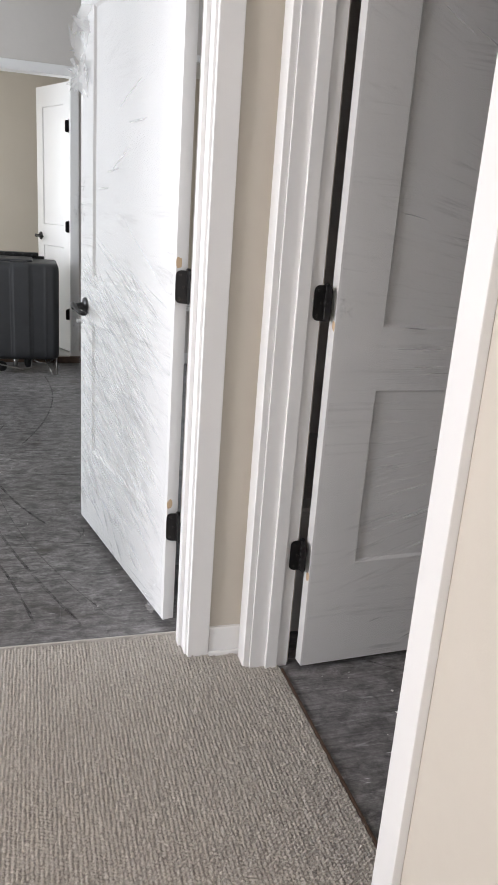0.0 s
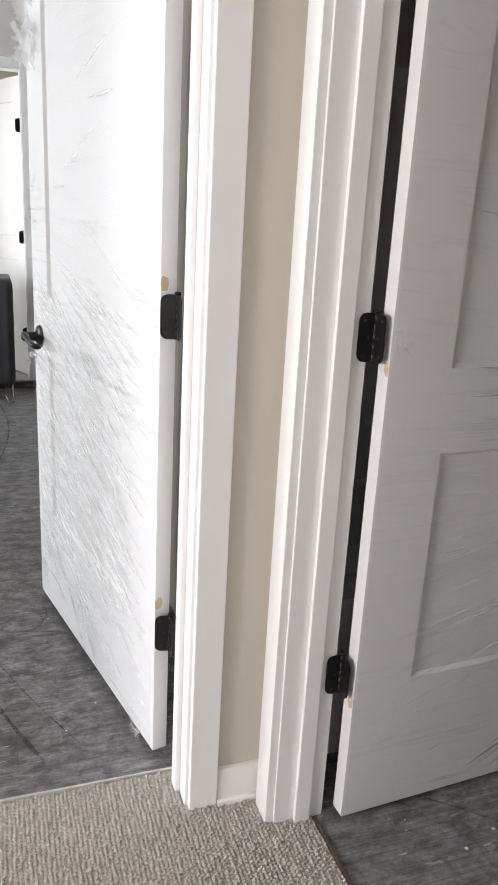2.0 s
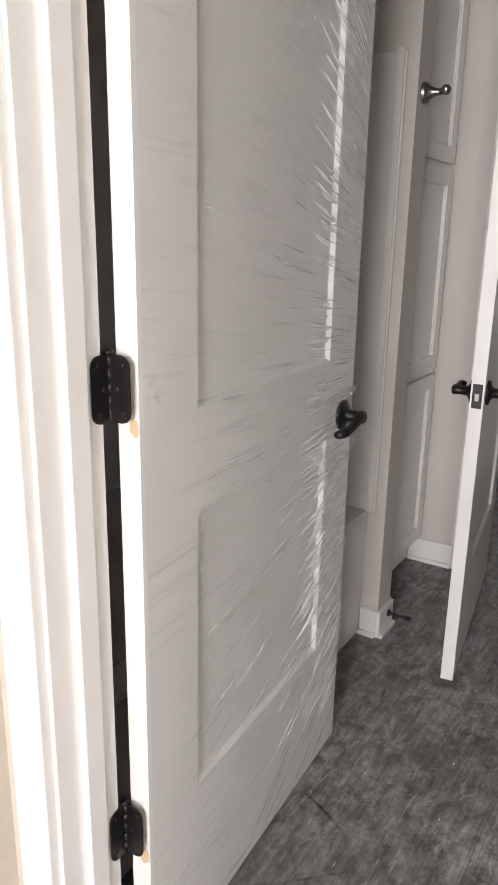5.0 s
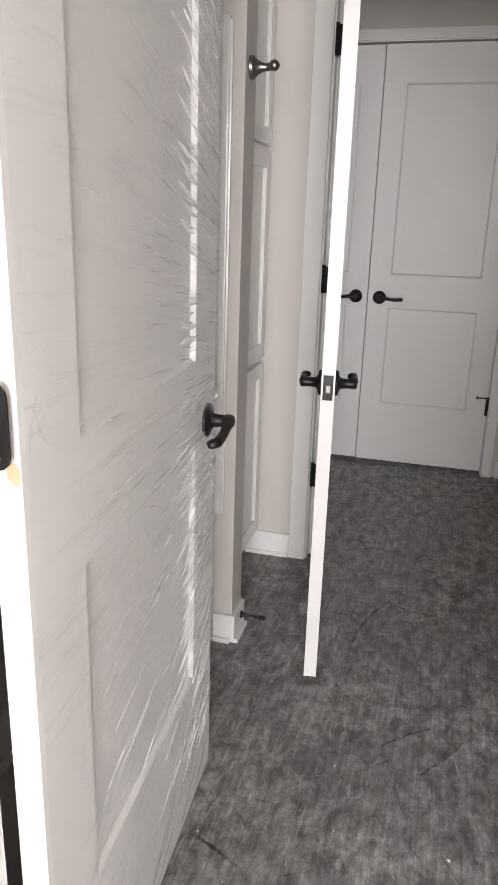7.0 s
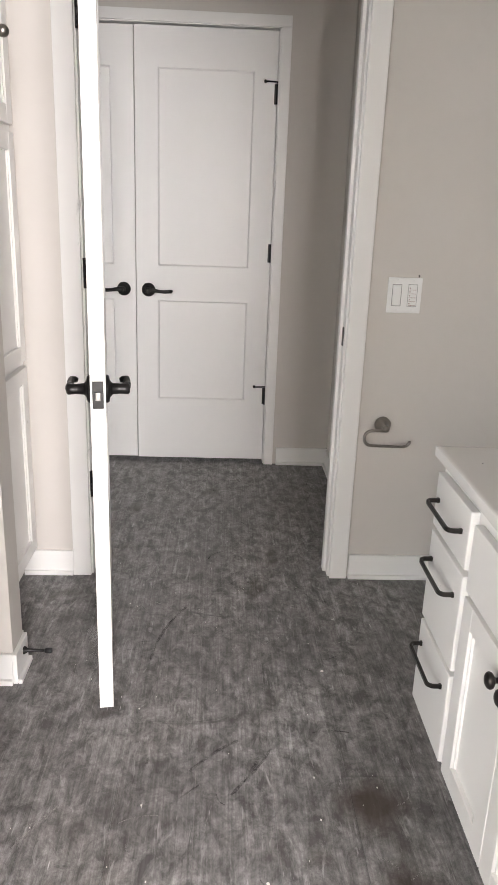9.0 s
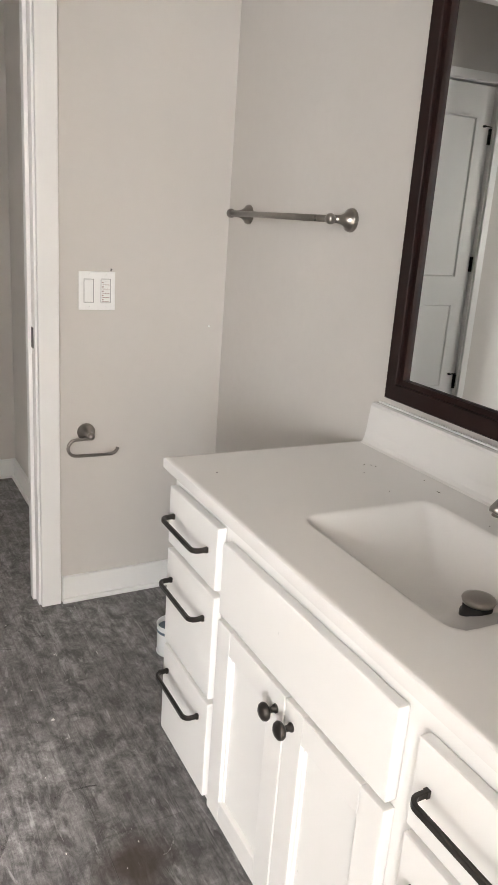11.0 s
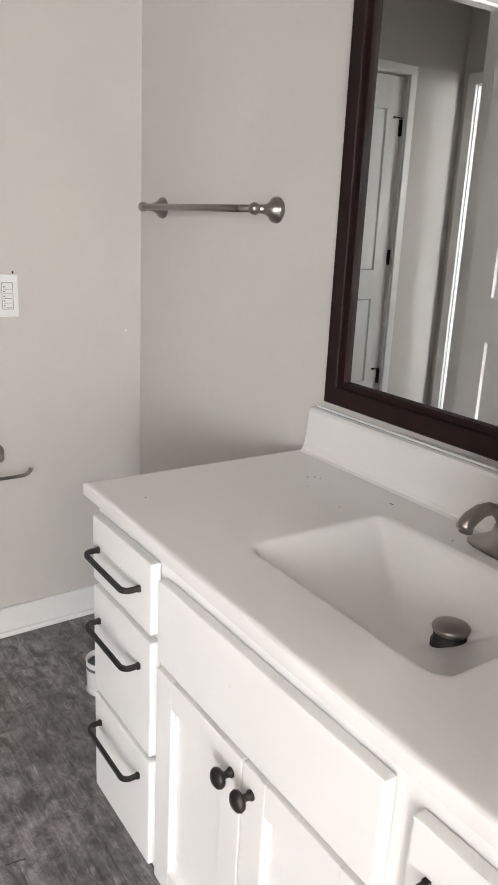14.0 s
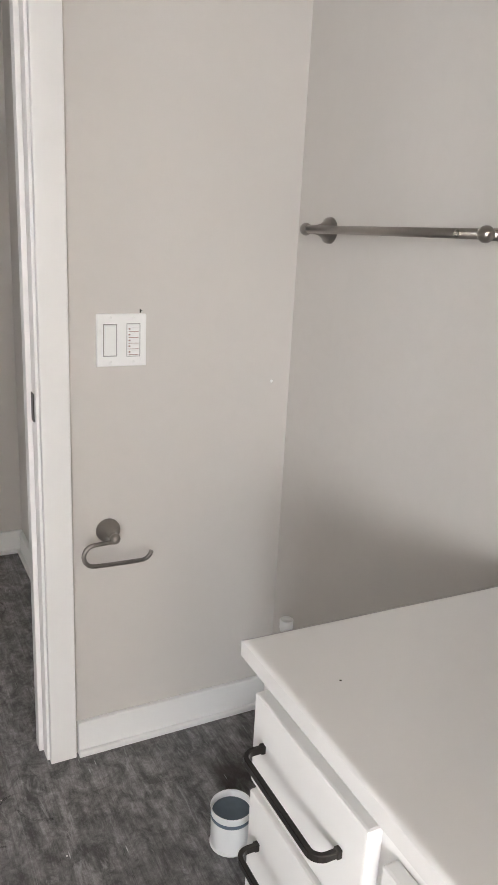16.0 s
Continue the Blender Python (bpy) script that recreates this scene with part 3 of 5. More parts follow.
# ---- doors ----
def leaf_mesh(w, h, t, stile, panels, name="leaf"):
    """A moulded two-panel leaf: x along its width from the hinge, front at y 0, back at y t."""
    bm = bmesh.new()
    xs = [0, stile, w - stile, w]
    zs = sorted({0, h, *(z for p in panels for z in p)})
    dep, sl = 0.009, 0.007
    for y, s in ((0.0, 1), (t, -1)):
        for i in range(3):
            for j in range(len(zs) - 1):
                x0, x1, z0, z1 = xs[i], xs[i + 1], zs[j], zs[j + 1]
                o = [bm.verts.new(p) for p in ((x0, y, z0), (x1, y, z0), (x1, y, z1), (x0, y, z1))]
                if i == 1 and (z0, z1) in panels:
                    yi = y + s * dep
                    q = [bm.verts.new(p) for p in ((x0 + sl, yi, z0 + sl), (x1 - sl, yi, z0 + sl), (x1 - sl, yi, z1 - sl), (x0 + sl, yi, z1 - sl))]
                    for k in range(4):
                        bm.faces.new((o[k], o[(k + 1) % 4], q[(k + 1) % 4], q[k]))
                    bm.faces.new(q)
                else:
                    bm.faces.new(o)
    for (xa, za, xb, zb) in ((0, 0, w, 0), (w, 0, w, h), (w, h, 0, h), (0, h, 0, 0)):
        bm.faces.new([bm.verts.new(p) for p in ((xa, 0, za), (xb, 0, zb), (xb, t, zb), (xa, t, za))])
    bmesh.ops.remove_doubles(bm, verts=bm.verts, dist=1e-5)
    edge = [e for e in bm.edges if len(e.link_faces) == 2 and e.calc_face_angle(0) > 1.3 and all(abs(c.co.y) < 1e-6 or abs(c.co.y - t) < 1e-6 for c in e.verts)]
    bmesh.ops.bevel(bm, geom=edge, offset=0.0018, segments=2, affect="EDGES", profile=0.6)
    return bm


def hinge_plate(bm, origin, u, w, hgt, wid, n, thick=0.0025):
    """One hinge leaf with two round corners on the side away from the knuckle. u: away from the knuckle, w: up, n: out."""
    o, u, w, n = Vector(origin), Vector(u), Vector(w), Vector(n)
    r = 0.014
    pts = [(0, -hgt / 2)] + [(wid - r + r * math.cos(a), -hgt / 2 + r + r * math.sin(a)) for a in (radians(x) for x in (-90, -60, -30, 0))]
    pts += [(wid - r + r * math.cos(a), hgt / 2 - r + r * math.sin(a)) for a in (radians(x) for x in (0, 30, 60, 90))] + [(0, hgt / 2)]
    top = [bm.verts.new(o + u * a + w * c + n * thick) for a, c in pts]
    low = [bm.verts.new(o + u * a + w * c) for a, c in pts]
    bm.faces.new(top)
    for k in range(len(pts)):
        bm.faces.new((low[k], low[(k + 1) % len(pts)], top[(k + 1) % len(pts)], top[k]))
    return bm


def hinge(parent, pin, z, jamb_dir, jamb_n, leaf_dir, leaf_n, wid=0.034, hgt=0.089, inv=None):
    """A butt hinge with knuckle, two plates and screws, given in the place's axes; inv turns it into the door's."""
    bm = bmesh.new()
    p = Vector((pin[0], pin[1], z))
    hinge_plate(bm, p, jamb_dir, (0, 0, 1), hgt, wid, jamb_n)
    hinge_plate(bm, p, leaf_dir, (0, 0, 1), hgt, wid, leaf_n)
    for k in range(5):
        z0 = -hgt / 2 + k * hgt / 5
        tube(bm, [p + Vector((0, 0, z0 + 0.0002)), p + Vector((0, 0, z0 + hgt / 5 - 0.0002))], 0.0058, 10)
    lathe(bm, p + Vector((0, 0, hgt / 2)), p + Vector((0, 0, 1)), ((0, 0.0068), (0.004, 0.0065), (0.006, 0.003)), 10)
    bm.transform(inv)
    h = part("hinge", bm, BLACK, parent, "black metal butt hinge")
    sc = bmesh.new()
    for d, n in ((jamb_dir, jamb_n), (leaf_dir, leaf_n)):
        for a, c in ((0.022, 0.032), (0.013, 0.0), (0.022, -0.032)):
            q = p + Vector(d) * a + Vector((0, 0, c)) + Vector(n) * 0.0024
            lathe(sc, q, q + Vector(n), ((0, 0.0038), (0.0008, 0.0034), (0.0009, 0.0012)), 8)
    sc.transform(inv)
    part("screw", sc, BRONZE, h, "dark screw heads")
    return h


def lever(parent, x, z, y, side, toward, name="lever_handle", drop=0.0, label="black lever door handle"):
    """A lever on a round rose. side: -1 in front, +1 behind; toward: the way along the leaf that the lever points."""
    bm = bmesh.new()
    lathe(bm, (x, y, z), (x, y + side, z), ((0, 0.033), (0.004, 0.0335), (0.008, 0.030), (0.010, 0.020), (0.016, 0.0135), (0.034, 0.012), (0.040, 0.0125), (0.052, 0.0135), (0.056, 0.009)), 24)
    yy = y + side * 0.047
    pts = [(x + toward * s, yy + side * 0.004 * math.sin(s * 22), z - drop * s * s * 40 + 0.004 * math.cos(s * 40)) for s in np.linspace(0, 0.108, 10)]
    pts += [(x + toward * 0.114, yy - side * 0.006, z - 0.003 - drop * 0.5), (x + toward * 0.115, yy - side * 0.013, z - 0.005 - drop * 0.5)]
    tube(bm, pts, [0.0125, 0.0120, 0.0110, 0.0102, 0.0096, 0.0092, 0.0092, 0.0095, 0.0098, 0.0098, 0.0092, 0.006], 12, squash=0.8)
    return part(name, bm, BLACK, parent, label)


def film(parent, w, h, mat, side, t, skip=0.0, name="plastic_wrap"):
    """Stretch film over one face, a little slack, folded round the free edge and the foot."""
    nx, nz = 44, 110
    verts, faces = [], []
    rs = np.random.RandomState(5)
    for j in range(nz + 1):
        for i in range(nx + 1):
            u, z = skip + (w - skip + 0.004) * i / nx, 0.008 + (h - 0.012) * j / nz
            k = noise.noise((u * 5, z * 4, 3.1)) * 0.0022 + noise.noise((u * 22 + z * 9, z * 14 - u * 9, 7.7)) * 0.0011
            edge = max(0.0, (u - w + 0.03) / 0.03)
            off = 0.0052 + k + 0.002 * noise.noise((z * 30, u * 60, 1)) * edge
            foot = max(0.0, (0.05 - z) / 0.05)
            y = -off if side < 0 else t + off
            verts.append((u + 0.003 * edge * noise.noise((z * 25, 4, 4)), y, z - foot * 0.012 * abs(noise.noise((u * 14, 2, 2)))))
    for j in range(nz):
        for i in range(nx):
            a = j * (nx + 1) + i
            faces.append((a, a + 1, a + nx + 2, a + nx + 1))
    me = bpy.data.meshes.new(name)
    me.from_pydata(verts, [], faces)
    me.polygons.foreach_set("use_smooth", [True] * len(faces))
    me.materials.append(mat)
    ob = new(name, me)
    ob.parent = parent
    return tagged(ob, "wrinkled clear plastic stretch film")


def film_folds(parent, side, rows, mat=None, name="film_folds", label="glossy folds of tight film"):
    """Standing folds of tight film: thin tapered ridges, each from (x, z) along an angle."""
    bm = bmesh.new()
    for x, z, a, length, wid, hgt in rows:
        d, p = Vector((math.cos(a), 0, math.sin(a))), Vector((-math.sin(a), 0, math.cos(a)))
        y0 = side * 0.0035
        prev = None
        n = 6
        for i in range(n + 1):
            f = i / n
            s = math.sin(math.pi * min(1, f * 0.92 + 0.04)) ** 0.7
            c = Vector((x, y0, z)) + d * length * f + p * 0.0012 * math.sin(f * 4 + x * 40)
            cur = [bm.verts.new(c - p * wid * s), bm.verts.new(c + Vector((0, side * hgt * s, 0))), bm.verts.new(c + p * wid * s)]
            if prev:
                for k in range(2):
                    bm.faces.new((prev[k], prev[k + 1], cur[k + 1], cur[k]))
            prev = cur
    return part(name, bm, mat or FOLD, parent, label)


def film_tuft(parent, x, y, z, n, size, mat, seed):
    """A crumpled tuft of loose film."""
    rs = random.Random(seed)
    bm = bmesh.new()
    for _ in range(n):
        c = Vector((x + rs.uniform(-1, 1) * size * 0.5, y + rs.uniform(-0.4, 0.4) * size * 0.4, z + rs.uniform(-1, 1) * size))
        d = Vector((rs.uniform(-1, 1), rs.uniform(-0.6, 0.6), rs.uniform(-1.3, 1.3))).normalized() * size * rs.uniform(0.25, 0.6)
        e = d.orthogonal().normalized() * size * rs.uniform(0.08, 0.25)
        q = [c - d - e * 0.4, c - d * 0.2 + e, c + d, c + d * 0.3 - e]
        bm.faces.new([bm.verts.new(p) for p in q])
    return part("film_tuft", bm, mat, parent, "crumpled end of clear film")


def edge_filler(parent, rows, mat=None):
    for r in rows:
        bm = bmesh.new()
        x, y, z, ry, rz = r
        pts = [bm.verts.new((x, y + ry * math.cos(a), z + rz * math.sin(a) * (1 + 0.22 * math.sin(2 * a + x * 90 + z * 7) + 0.16 * math.sin(5 * a + z * 30)))) for a in (2 * math.pi * k / 12 for k in range(12))]
        bm.faces.new(pts)
        part("filler_patch", bm, mat or PRIMER, parent, "tan filler smear on the door edge")


PANELS = ((0.318, 0.818), (0.985, 1.86))
DH = 2.028

# bathroom door: hung at the far jamb, standing open along the tub
m_r = pose(1.099, 1.966, 0.020, rz=3.4)
door_2 = thing("door_2", m_r, "white two-panel door wrapped in clear film, standing open", "door", kind="structure")
part("leaf", leaf_mesh(0.767, DH, 0.035, 0.138, PANELS), DOOR, door_2)
film(door_2, 0.767, DH, FILM_R, -1, 0.035, skip=0.003)
film_tuft(door_2, 0.02, -0.006, 1.02, 14, 0.035, FILM_R, 3)
film_tuft(door_2, 0.752, -0.006, 0.78, 14, 0.05, FILM_R, 4)
film_tuft(door_2, 0.72, -0.01, 0.90, 10, 0.05, FILM_R, 8)
rd = random.Random(31)
rows = []
while len(rows) < 380:
    x, z = rd.uniform(0.12, 0.70), rd.uniform(0.10, 1.98)
    if rd.random() > 0.06 + (x / 0.66) ** 5:
        continue
    a = math.atan2(0.90 - z, 2.0 - x)
    length = min(rd.uniform(0.03, 0.15), 0.755 - x)
    rows.append((x, z, a + rd.uniform(-0.06, 0.06), length, rd.uniform(0.0005, 0.0016), rd.uniform(0.0008, 0.0026)))
film_folds(door_2, -1, rows)
# flat creases at the panels' edge, whitened to paint the window's glare on the film
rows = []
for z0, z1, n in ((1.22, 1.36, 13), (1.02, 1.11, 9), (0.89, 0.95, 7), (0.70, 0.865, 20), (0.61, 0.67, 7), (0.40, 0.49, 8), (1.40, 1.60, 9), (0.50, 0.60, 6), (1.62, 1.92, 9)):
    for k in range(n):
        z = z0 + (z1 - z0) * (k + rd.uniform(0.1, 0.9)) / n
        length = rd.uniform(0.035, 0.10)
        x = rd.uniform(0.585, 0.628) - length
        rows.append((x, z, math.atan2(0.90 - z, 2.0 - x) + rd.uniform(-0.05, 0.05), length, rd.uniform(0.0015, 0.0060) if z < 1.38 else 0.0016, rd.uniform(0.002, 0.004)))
film_folds(door_2, -1, rows, GLARE, "film_glare_creases", "creases of tight film, their white standing in for window glare")
lever(door_2, 0.708, 0.856, 0.0, -1, -1, drop=0.02)
lever(door_2, 0.708, 0.856, 0.035, 1, -1)
inv = m_r.inverted()
for z in (0.359, 1.058, 1.80):
    hinge(door_2, (1.083, 2.001), z, (-1, 0, 0), (0, -1, 0), (0.06, -1, 0), (-1, -0.06, 0), inv=inv)
edge_filler(door_2, ((-0.0006, 0.008, 0.985, 0.008, 0.014), (-0.0006, 0.010, 0.283, 0.009, 0.016)))

# living room door: hung at the corner jamb, swung past square into the living room
m_l = pose(0.748, 2.272, 0.024, rz=102.6)
door_1 = thing("door_1", m_l, "white two-panel door in clear film, swung open into the living room", "door", kind="structure")
bm = leaf_mesh(0.905, DH, 0.035, 0.145, PANELS)
bm.transform(Matrix.Translation((0, -0.035, 0)))
part("leaf", bm, DOOR, door_1)
film(door_1, 0.905, DH, FILM_L, 1, 0.0, skip=0.006)
film_tuft(door_1, 0.86, 0.012, 1.74, 34, 0.11, FOLD, 11)
film_tuft(door_1, 0.895, 0.008, 0.80, 14, 0.09, FILM_L, 12)
film_tuft(door_1, 0.895, 0.008, 1.25, 10, 0.08, FILM_L, 13)
film_tuft(door_1, 0.10, 0.010, 0.02, 18, 0.07, FILM_L, 14)
rd = random.Random(32)
rows = []
for _ in range(300):
    x, z = rd.uniform(0.03, 0.86), rd.gauss(0.54, 0.28)
    if 0.06 < z < 1.0 and x < 0.82:
        rows.append((x, z, radians(rd.gauss(21, 5)), min(rd.uniform(0.10, 0.5), 0.88 - x), rd.uniform(0.0007, 0.0018), rd.uniform(0.0015, 0.0035)))
for _ in range(5):
    rows.append((rd.uniform(0.2, 0.6), rd.uniform(1.15, 1.95), radians(rd.gauss(-8, 9)), rd.uniform(0.08, 0.22), 0.004, 0.0025))
film_folds(door_1, 1, rows)
lever(door_1, 0.842, 0.870, 0.0, 1, -1, drop=0.02)
inv = m_l.inverted()
for z in (0.345, 1.058, 1.80):
    hinge(door_1, (0.781, 2.262), z, (0, -1, 0), (-1, 0, 0), (-1, 0.17, 0), (-0.17, -1, 0), inv=inv)
edge_filler(door_1, ((-0.0006, -0.008, 1.098, 0.009, 0.018), (-0.0006, -0.008, 0.392, 0.009, 0.016)))

# hall door: opened into the bathroom, seen edge on
m_h = pose(3.046, 1.975, 0.014, rz=188.4)
door_3 = thing("door_3", m_h, "white two-panel door standing open into the bathroom", "door", kind="structure")
part("leaf", leaf_mesh(0.790, DH, 0.035, 0.14, PANELS), DOOR, door_3)
film_tuft(door_3, 0.70, -0.010, 0.10, 14, 0.07, FILM_H, 21)
film_tuft(door_3, 0.775, -0.006, 1.22, 6, 0.04, FILM_H, 22)
film_tuft(door_3, 0.78, -0.006, 0.72, 6, 0.03, FILM_H, 23)
lever(door_3, 0.728, 0.842, 0.0, -1, -1)
lever(door_3, 0.728, 0.842, 0.035, 1, -1)
lp = boxes((0.790, 0.7925, 0.005, 0.030, 0.810, 0.874), bevel=0.001)
latch = part("latch_plate", lp, BLACK, door_3, "black latch plate")
part("latch_bolt", boxes((0.7925, 0.800, 0.011, 0.024, 0.830, 0.850), bevel=0.002), SCREW, latch, "steel latch bolt")
inv = m_h.inverted()
for z in (0.345, 1.060, 1.80):
    hinge(door_3, (3.030, 2.000), z, (1, 0, 0), (0, -1, 0), (-0.05, -1, 0), (1, -0.05, 0), inv=inv)


# double closet doors in the hall
def closet_door(name, y_hinge, sgn, label):
    m = pose(4.300 if sgn > 0 else 4.311, y_hinge, 0.020, rz=90 * sgn)
    root = thing(name, m, label, "door", "double closet doors", "structure")
    bm = leaf_mesh(0.650, DH, 0.035, 0.105, PANELS)
    if sgn > 0:
        bm.transform(Matrix.Translation((0, -0.035, 0)))
    part("leaf", bm, DOOR, root)
    front, side = 0.0, (1 if sgn > 0 else -1)
    lever(root, 0.592, 0.868, front, side, -1)
    for z in (0.345, 1.06, 1.768):
        bm = bmesh.new()
        tube(bm, [(-0.002, side * 0.006, z - 0.044), (-0.002, side * 0.006, z + 0.044)], 0.0065, 10)
        box(bm, 0.0, 0.012, *sorted((0.0, side * 0.002)), z - 0.043, z + 0.043)
        h = part("hinge", bm, BLACK, root, "black hinge knuckle")
        if z != 1.06:
            hb = bmesh.new()
            tube(hb, [(-0.002, side * 0.008, z + 0.050), (0.02, side * 0.016, z + 0.050), (0.055, side * 0.02, z + 0.050)], 0.0035, 8)
            lathe(hb, (0.055, side * 0.02, z + 0.050), (0.055, side * 0.002, z + 0.050), ((0, 0.007), (0.016, 0.006)), 10)
            lathe(hb, (-0.012, side * 0.006, z + 0.050), (-0.02, side * 0.006, z + 0.050), ((-0.008, 0.004), (0.0, 0.006), (0.006, 0.006)), 10)
            tube(hb, [(-0.002, side * 0.008, z + 0.050), (-0.018, side * 0.014, z + 0.050), (-0.034, side * 0.017, z + 0.050)], 0.0035, 8)
            lathe(hb, (-0.034, side * 0.022, z + 0.050), (-0.034, side * 0.004, z + 0.050), ((0, 0.007), (0.010, 0.006)), 10)
            part("hinge_pin_stop", hb, BLACK, h, "black hinge pin door stop")
    return root


closet_door("door_4", 1.328, 1, "closed white two-panel closet door")
closet_door("door_5", 2.634, -1, "closed white two-panel closet door beside its twin")

# far door, half open in the room beyond
m_f = pose(FARX + 0.004, 6.630, 0.062, rz=114)
door_6 = thing("door_6", m_f, "white two-panel door half open in the far doorway", "door", kind="structure")
bm = leaf_mesh(0.60, 2.115, 0.035, 0.11, ((0.33, 0.86), (1.03, 1.96)))
bm.transform(Matrix.Translation((0, -0.035, 0)))
part("leaf", bm, DOOR, door_6)
lever(door_6, 0.54, 0.93, 0.0, 1, -1)
inv = m_f.inverted()
for z in (0.38, 1.09, 1.85):
    hinge(door_6, (FARX - 0.002, 6.615), z, (0, -1, 0), (-1, 0, 0), (-0.88, -0.47, 0), (0.47, -0.88, 0), inv=inv)

bm = boxes((3.050, 3.074, HJ0 + 0.0005, HJ0 + 0.0025, 0.850, 0.912), bevel=0.0008)
tagged(solid("strike_plate", bm, BLACK), "black strike plate set in the door jamb", "strike plate", kind="thing")


# ---- bathroom ----
def grid_top(x0, x1, y0, y1, step, height, z_low, mat, name, parent, edge=0.004):
    """A slab whose upper face follows height(x, y), with eased outer edges."""
    xs = list(np.linspace(x0, x1, int((x1 - x0) / step) + 1))
    ys = list(np.linspace(y0, y1, int((y1 - y0) / step) + 1))
    verts, faces = [], []
    nx, ny = len(xs), len(ys)
    for y in ys:
        for x in xs:
            d = min(x - x0, x1 - x, y1 - y)
            ease = 0.0 if d > edge else edge * 0.55 * (1 - math.sqrt(max(0.0, 1 - (1 - d / edge) ** 2)))
            verts.append((x, y, height(x, y) - ease))
    for j in range(ny - 1):
        for i in range(nx - 1):
            a = j * nx + i
            faces.append((a, a + 1, a + nx + 1, a + nx))
    ring = [i for i in range(nx)] + [j * nx + nx - 1 for j in range(1, ny)] + [(ny - 1) * nx + i for i in range(nx - 2, -1, -1)] + [j * nx for j in range(ny - 2, 0, -1)]
    low = len(verts)
    for r in ring:
        verts.append((verts[r][0], verts[r][1], z_low))
    n = len(ring)
    for k in range(n):
        faces.append((ring[k], low + k, low + (k + 1) % n, ring[(k + 1) % n]))
    me = bpy.data.meshes.new(name)
    me.from_pydata(verts, [], faces)
    me.polygons.foreach_set("use_smooth", [len(f) == 4 and max(f) < low for f in faces])
    me.materials.append(mat)
    ob = new(name, me)
    ob.parent = parent
    return ob


VY, VTOP = 1.047, 0.745
TURNED = pose(2.2, 0.56, 0) @ pose(0, 0, 0, rz=-1.4) @ pose(-2.2, -0.56, 0)
vanity = thing("vanity_cabinet", pose(2.2, 0.56, 0) @ pose(0, 0, 0, rz=-0.7) @ pose(-2.2, -0.56, 0), "white painted vanity cabinet with drawers and two doors", "cabinet")
part("body", boxes((1.095, 2.187, 0.548, VY - 0.019, 0.100, 0.655), (1.095, 1.113, 0.548, VY - 0.019, 0.655, VTOP), (2.169, 2.187, 0.548, VY - 0.019, 0.655, VTOP), (1.113, 2.169, 0.548, 0.56, 0.655, VTOP), (1.095, 2.187, 0.548, 0.985, 0.0, 0.100), bevel=0.0015), CABINET, vanity)
FB = VY - 0.019
part("face_frame", boxes((2.160, 2.187, FB, VY, 0.100, VTOP), (1.900, 1.948, FB, VY, 0.100, VTOP), (1.366, 1.428, FB, VY, 0.100, VTOP), (1.095, 1.157, FB, VY, 0.100, VTOP), *((x0, x1, FB, VY, z0, z1) for x0, x1, zs in ((1.157, 1.366, ((0.100, 0.130), (0.312, 0.345), (0.546, 0.582), (0.680, VTOP))), (1.428, 1.900, ((0.100, 0.140), (0.540, 0.575), (0.690, VTOP))), (1.948, 2.160, ((0.100, 0.140), (0.336, 0.368), (0.570, 0.604), (0.700, VTOP)))) for z0, z1 in zs)), CABINET, vanity)


def bar_pull(parent, xc, y, z, half=0.083):
    """A flat strap pull bent round at both ends, on two square feet."""
    left = [Vector((xc - half, y, z)), Vector((xc - half, y + 0.014, z))] + arc((xc - half + 0.014, y + 0.016, z), 0.014, (-1, 0, 0), (0, 1, 0), 10, 90, 6)
    pts = left + [Vector((2 * xc - q.x, q.y, q.z)) for q in reversed(left)]
    bm = bmesh.new()
    rings = []
    for i, q in enumerate(pts):
        d = (pts[min(i + 1, len(pts) - 1)] - pts[max(i - 1, 0)]).normalized()
        o = Vector((-d.y, d.x, 0))
        c, h = 0.0012, 0.0048
        t_ = 0.0034
        rings.append([bm.verts.new(q + o * u + Vector((0, 0, w))) for u, w in ((-t_, -h + c), (-t_, h - c), (-t_ + c, h), (t_ - c, h), (t_, h - c), (t_, -h + c), (t_ - c, -h), (-t_ + c, -h))])
    for a, e in zip(rings, rings[1:]):
        for k in range(8):
            bm.faces.new((a[k], a[(k + 1) % 8], e[(k + 1) % 8], e[k]))
    bm.faces.new(rings[0])
    bm.faces.new(list(reversed(rings[-1])))
    for sx in (-1, 1):
        box(bm, xc + sx * half - 0.0042, xc + sx * half + 0.0042, y, y + 0.006, z - 0.0054, z + 0.0054, bevel=0.0012)
    return part("handle", bm, BRONZE, parent, "dark bronze bar pull")


def knob(parent, x, y, z):
    bm = bmesh.new()
    lathe(bm, (x, y, z), (x, y + 1, z), ((0, 0.008), (0.003, 0.0075), (0.006, 0.0052), (0.012, 0.0052), (0.015, 0.0090), (0.018, 0.0140), (0.022, 0.0155), (0.026, 0.0140), (0.029, 0.0095), (0.0305, 0.0)), 24)
    return part("knob", bm, BRONZE, parent, "dark bronze round knob")


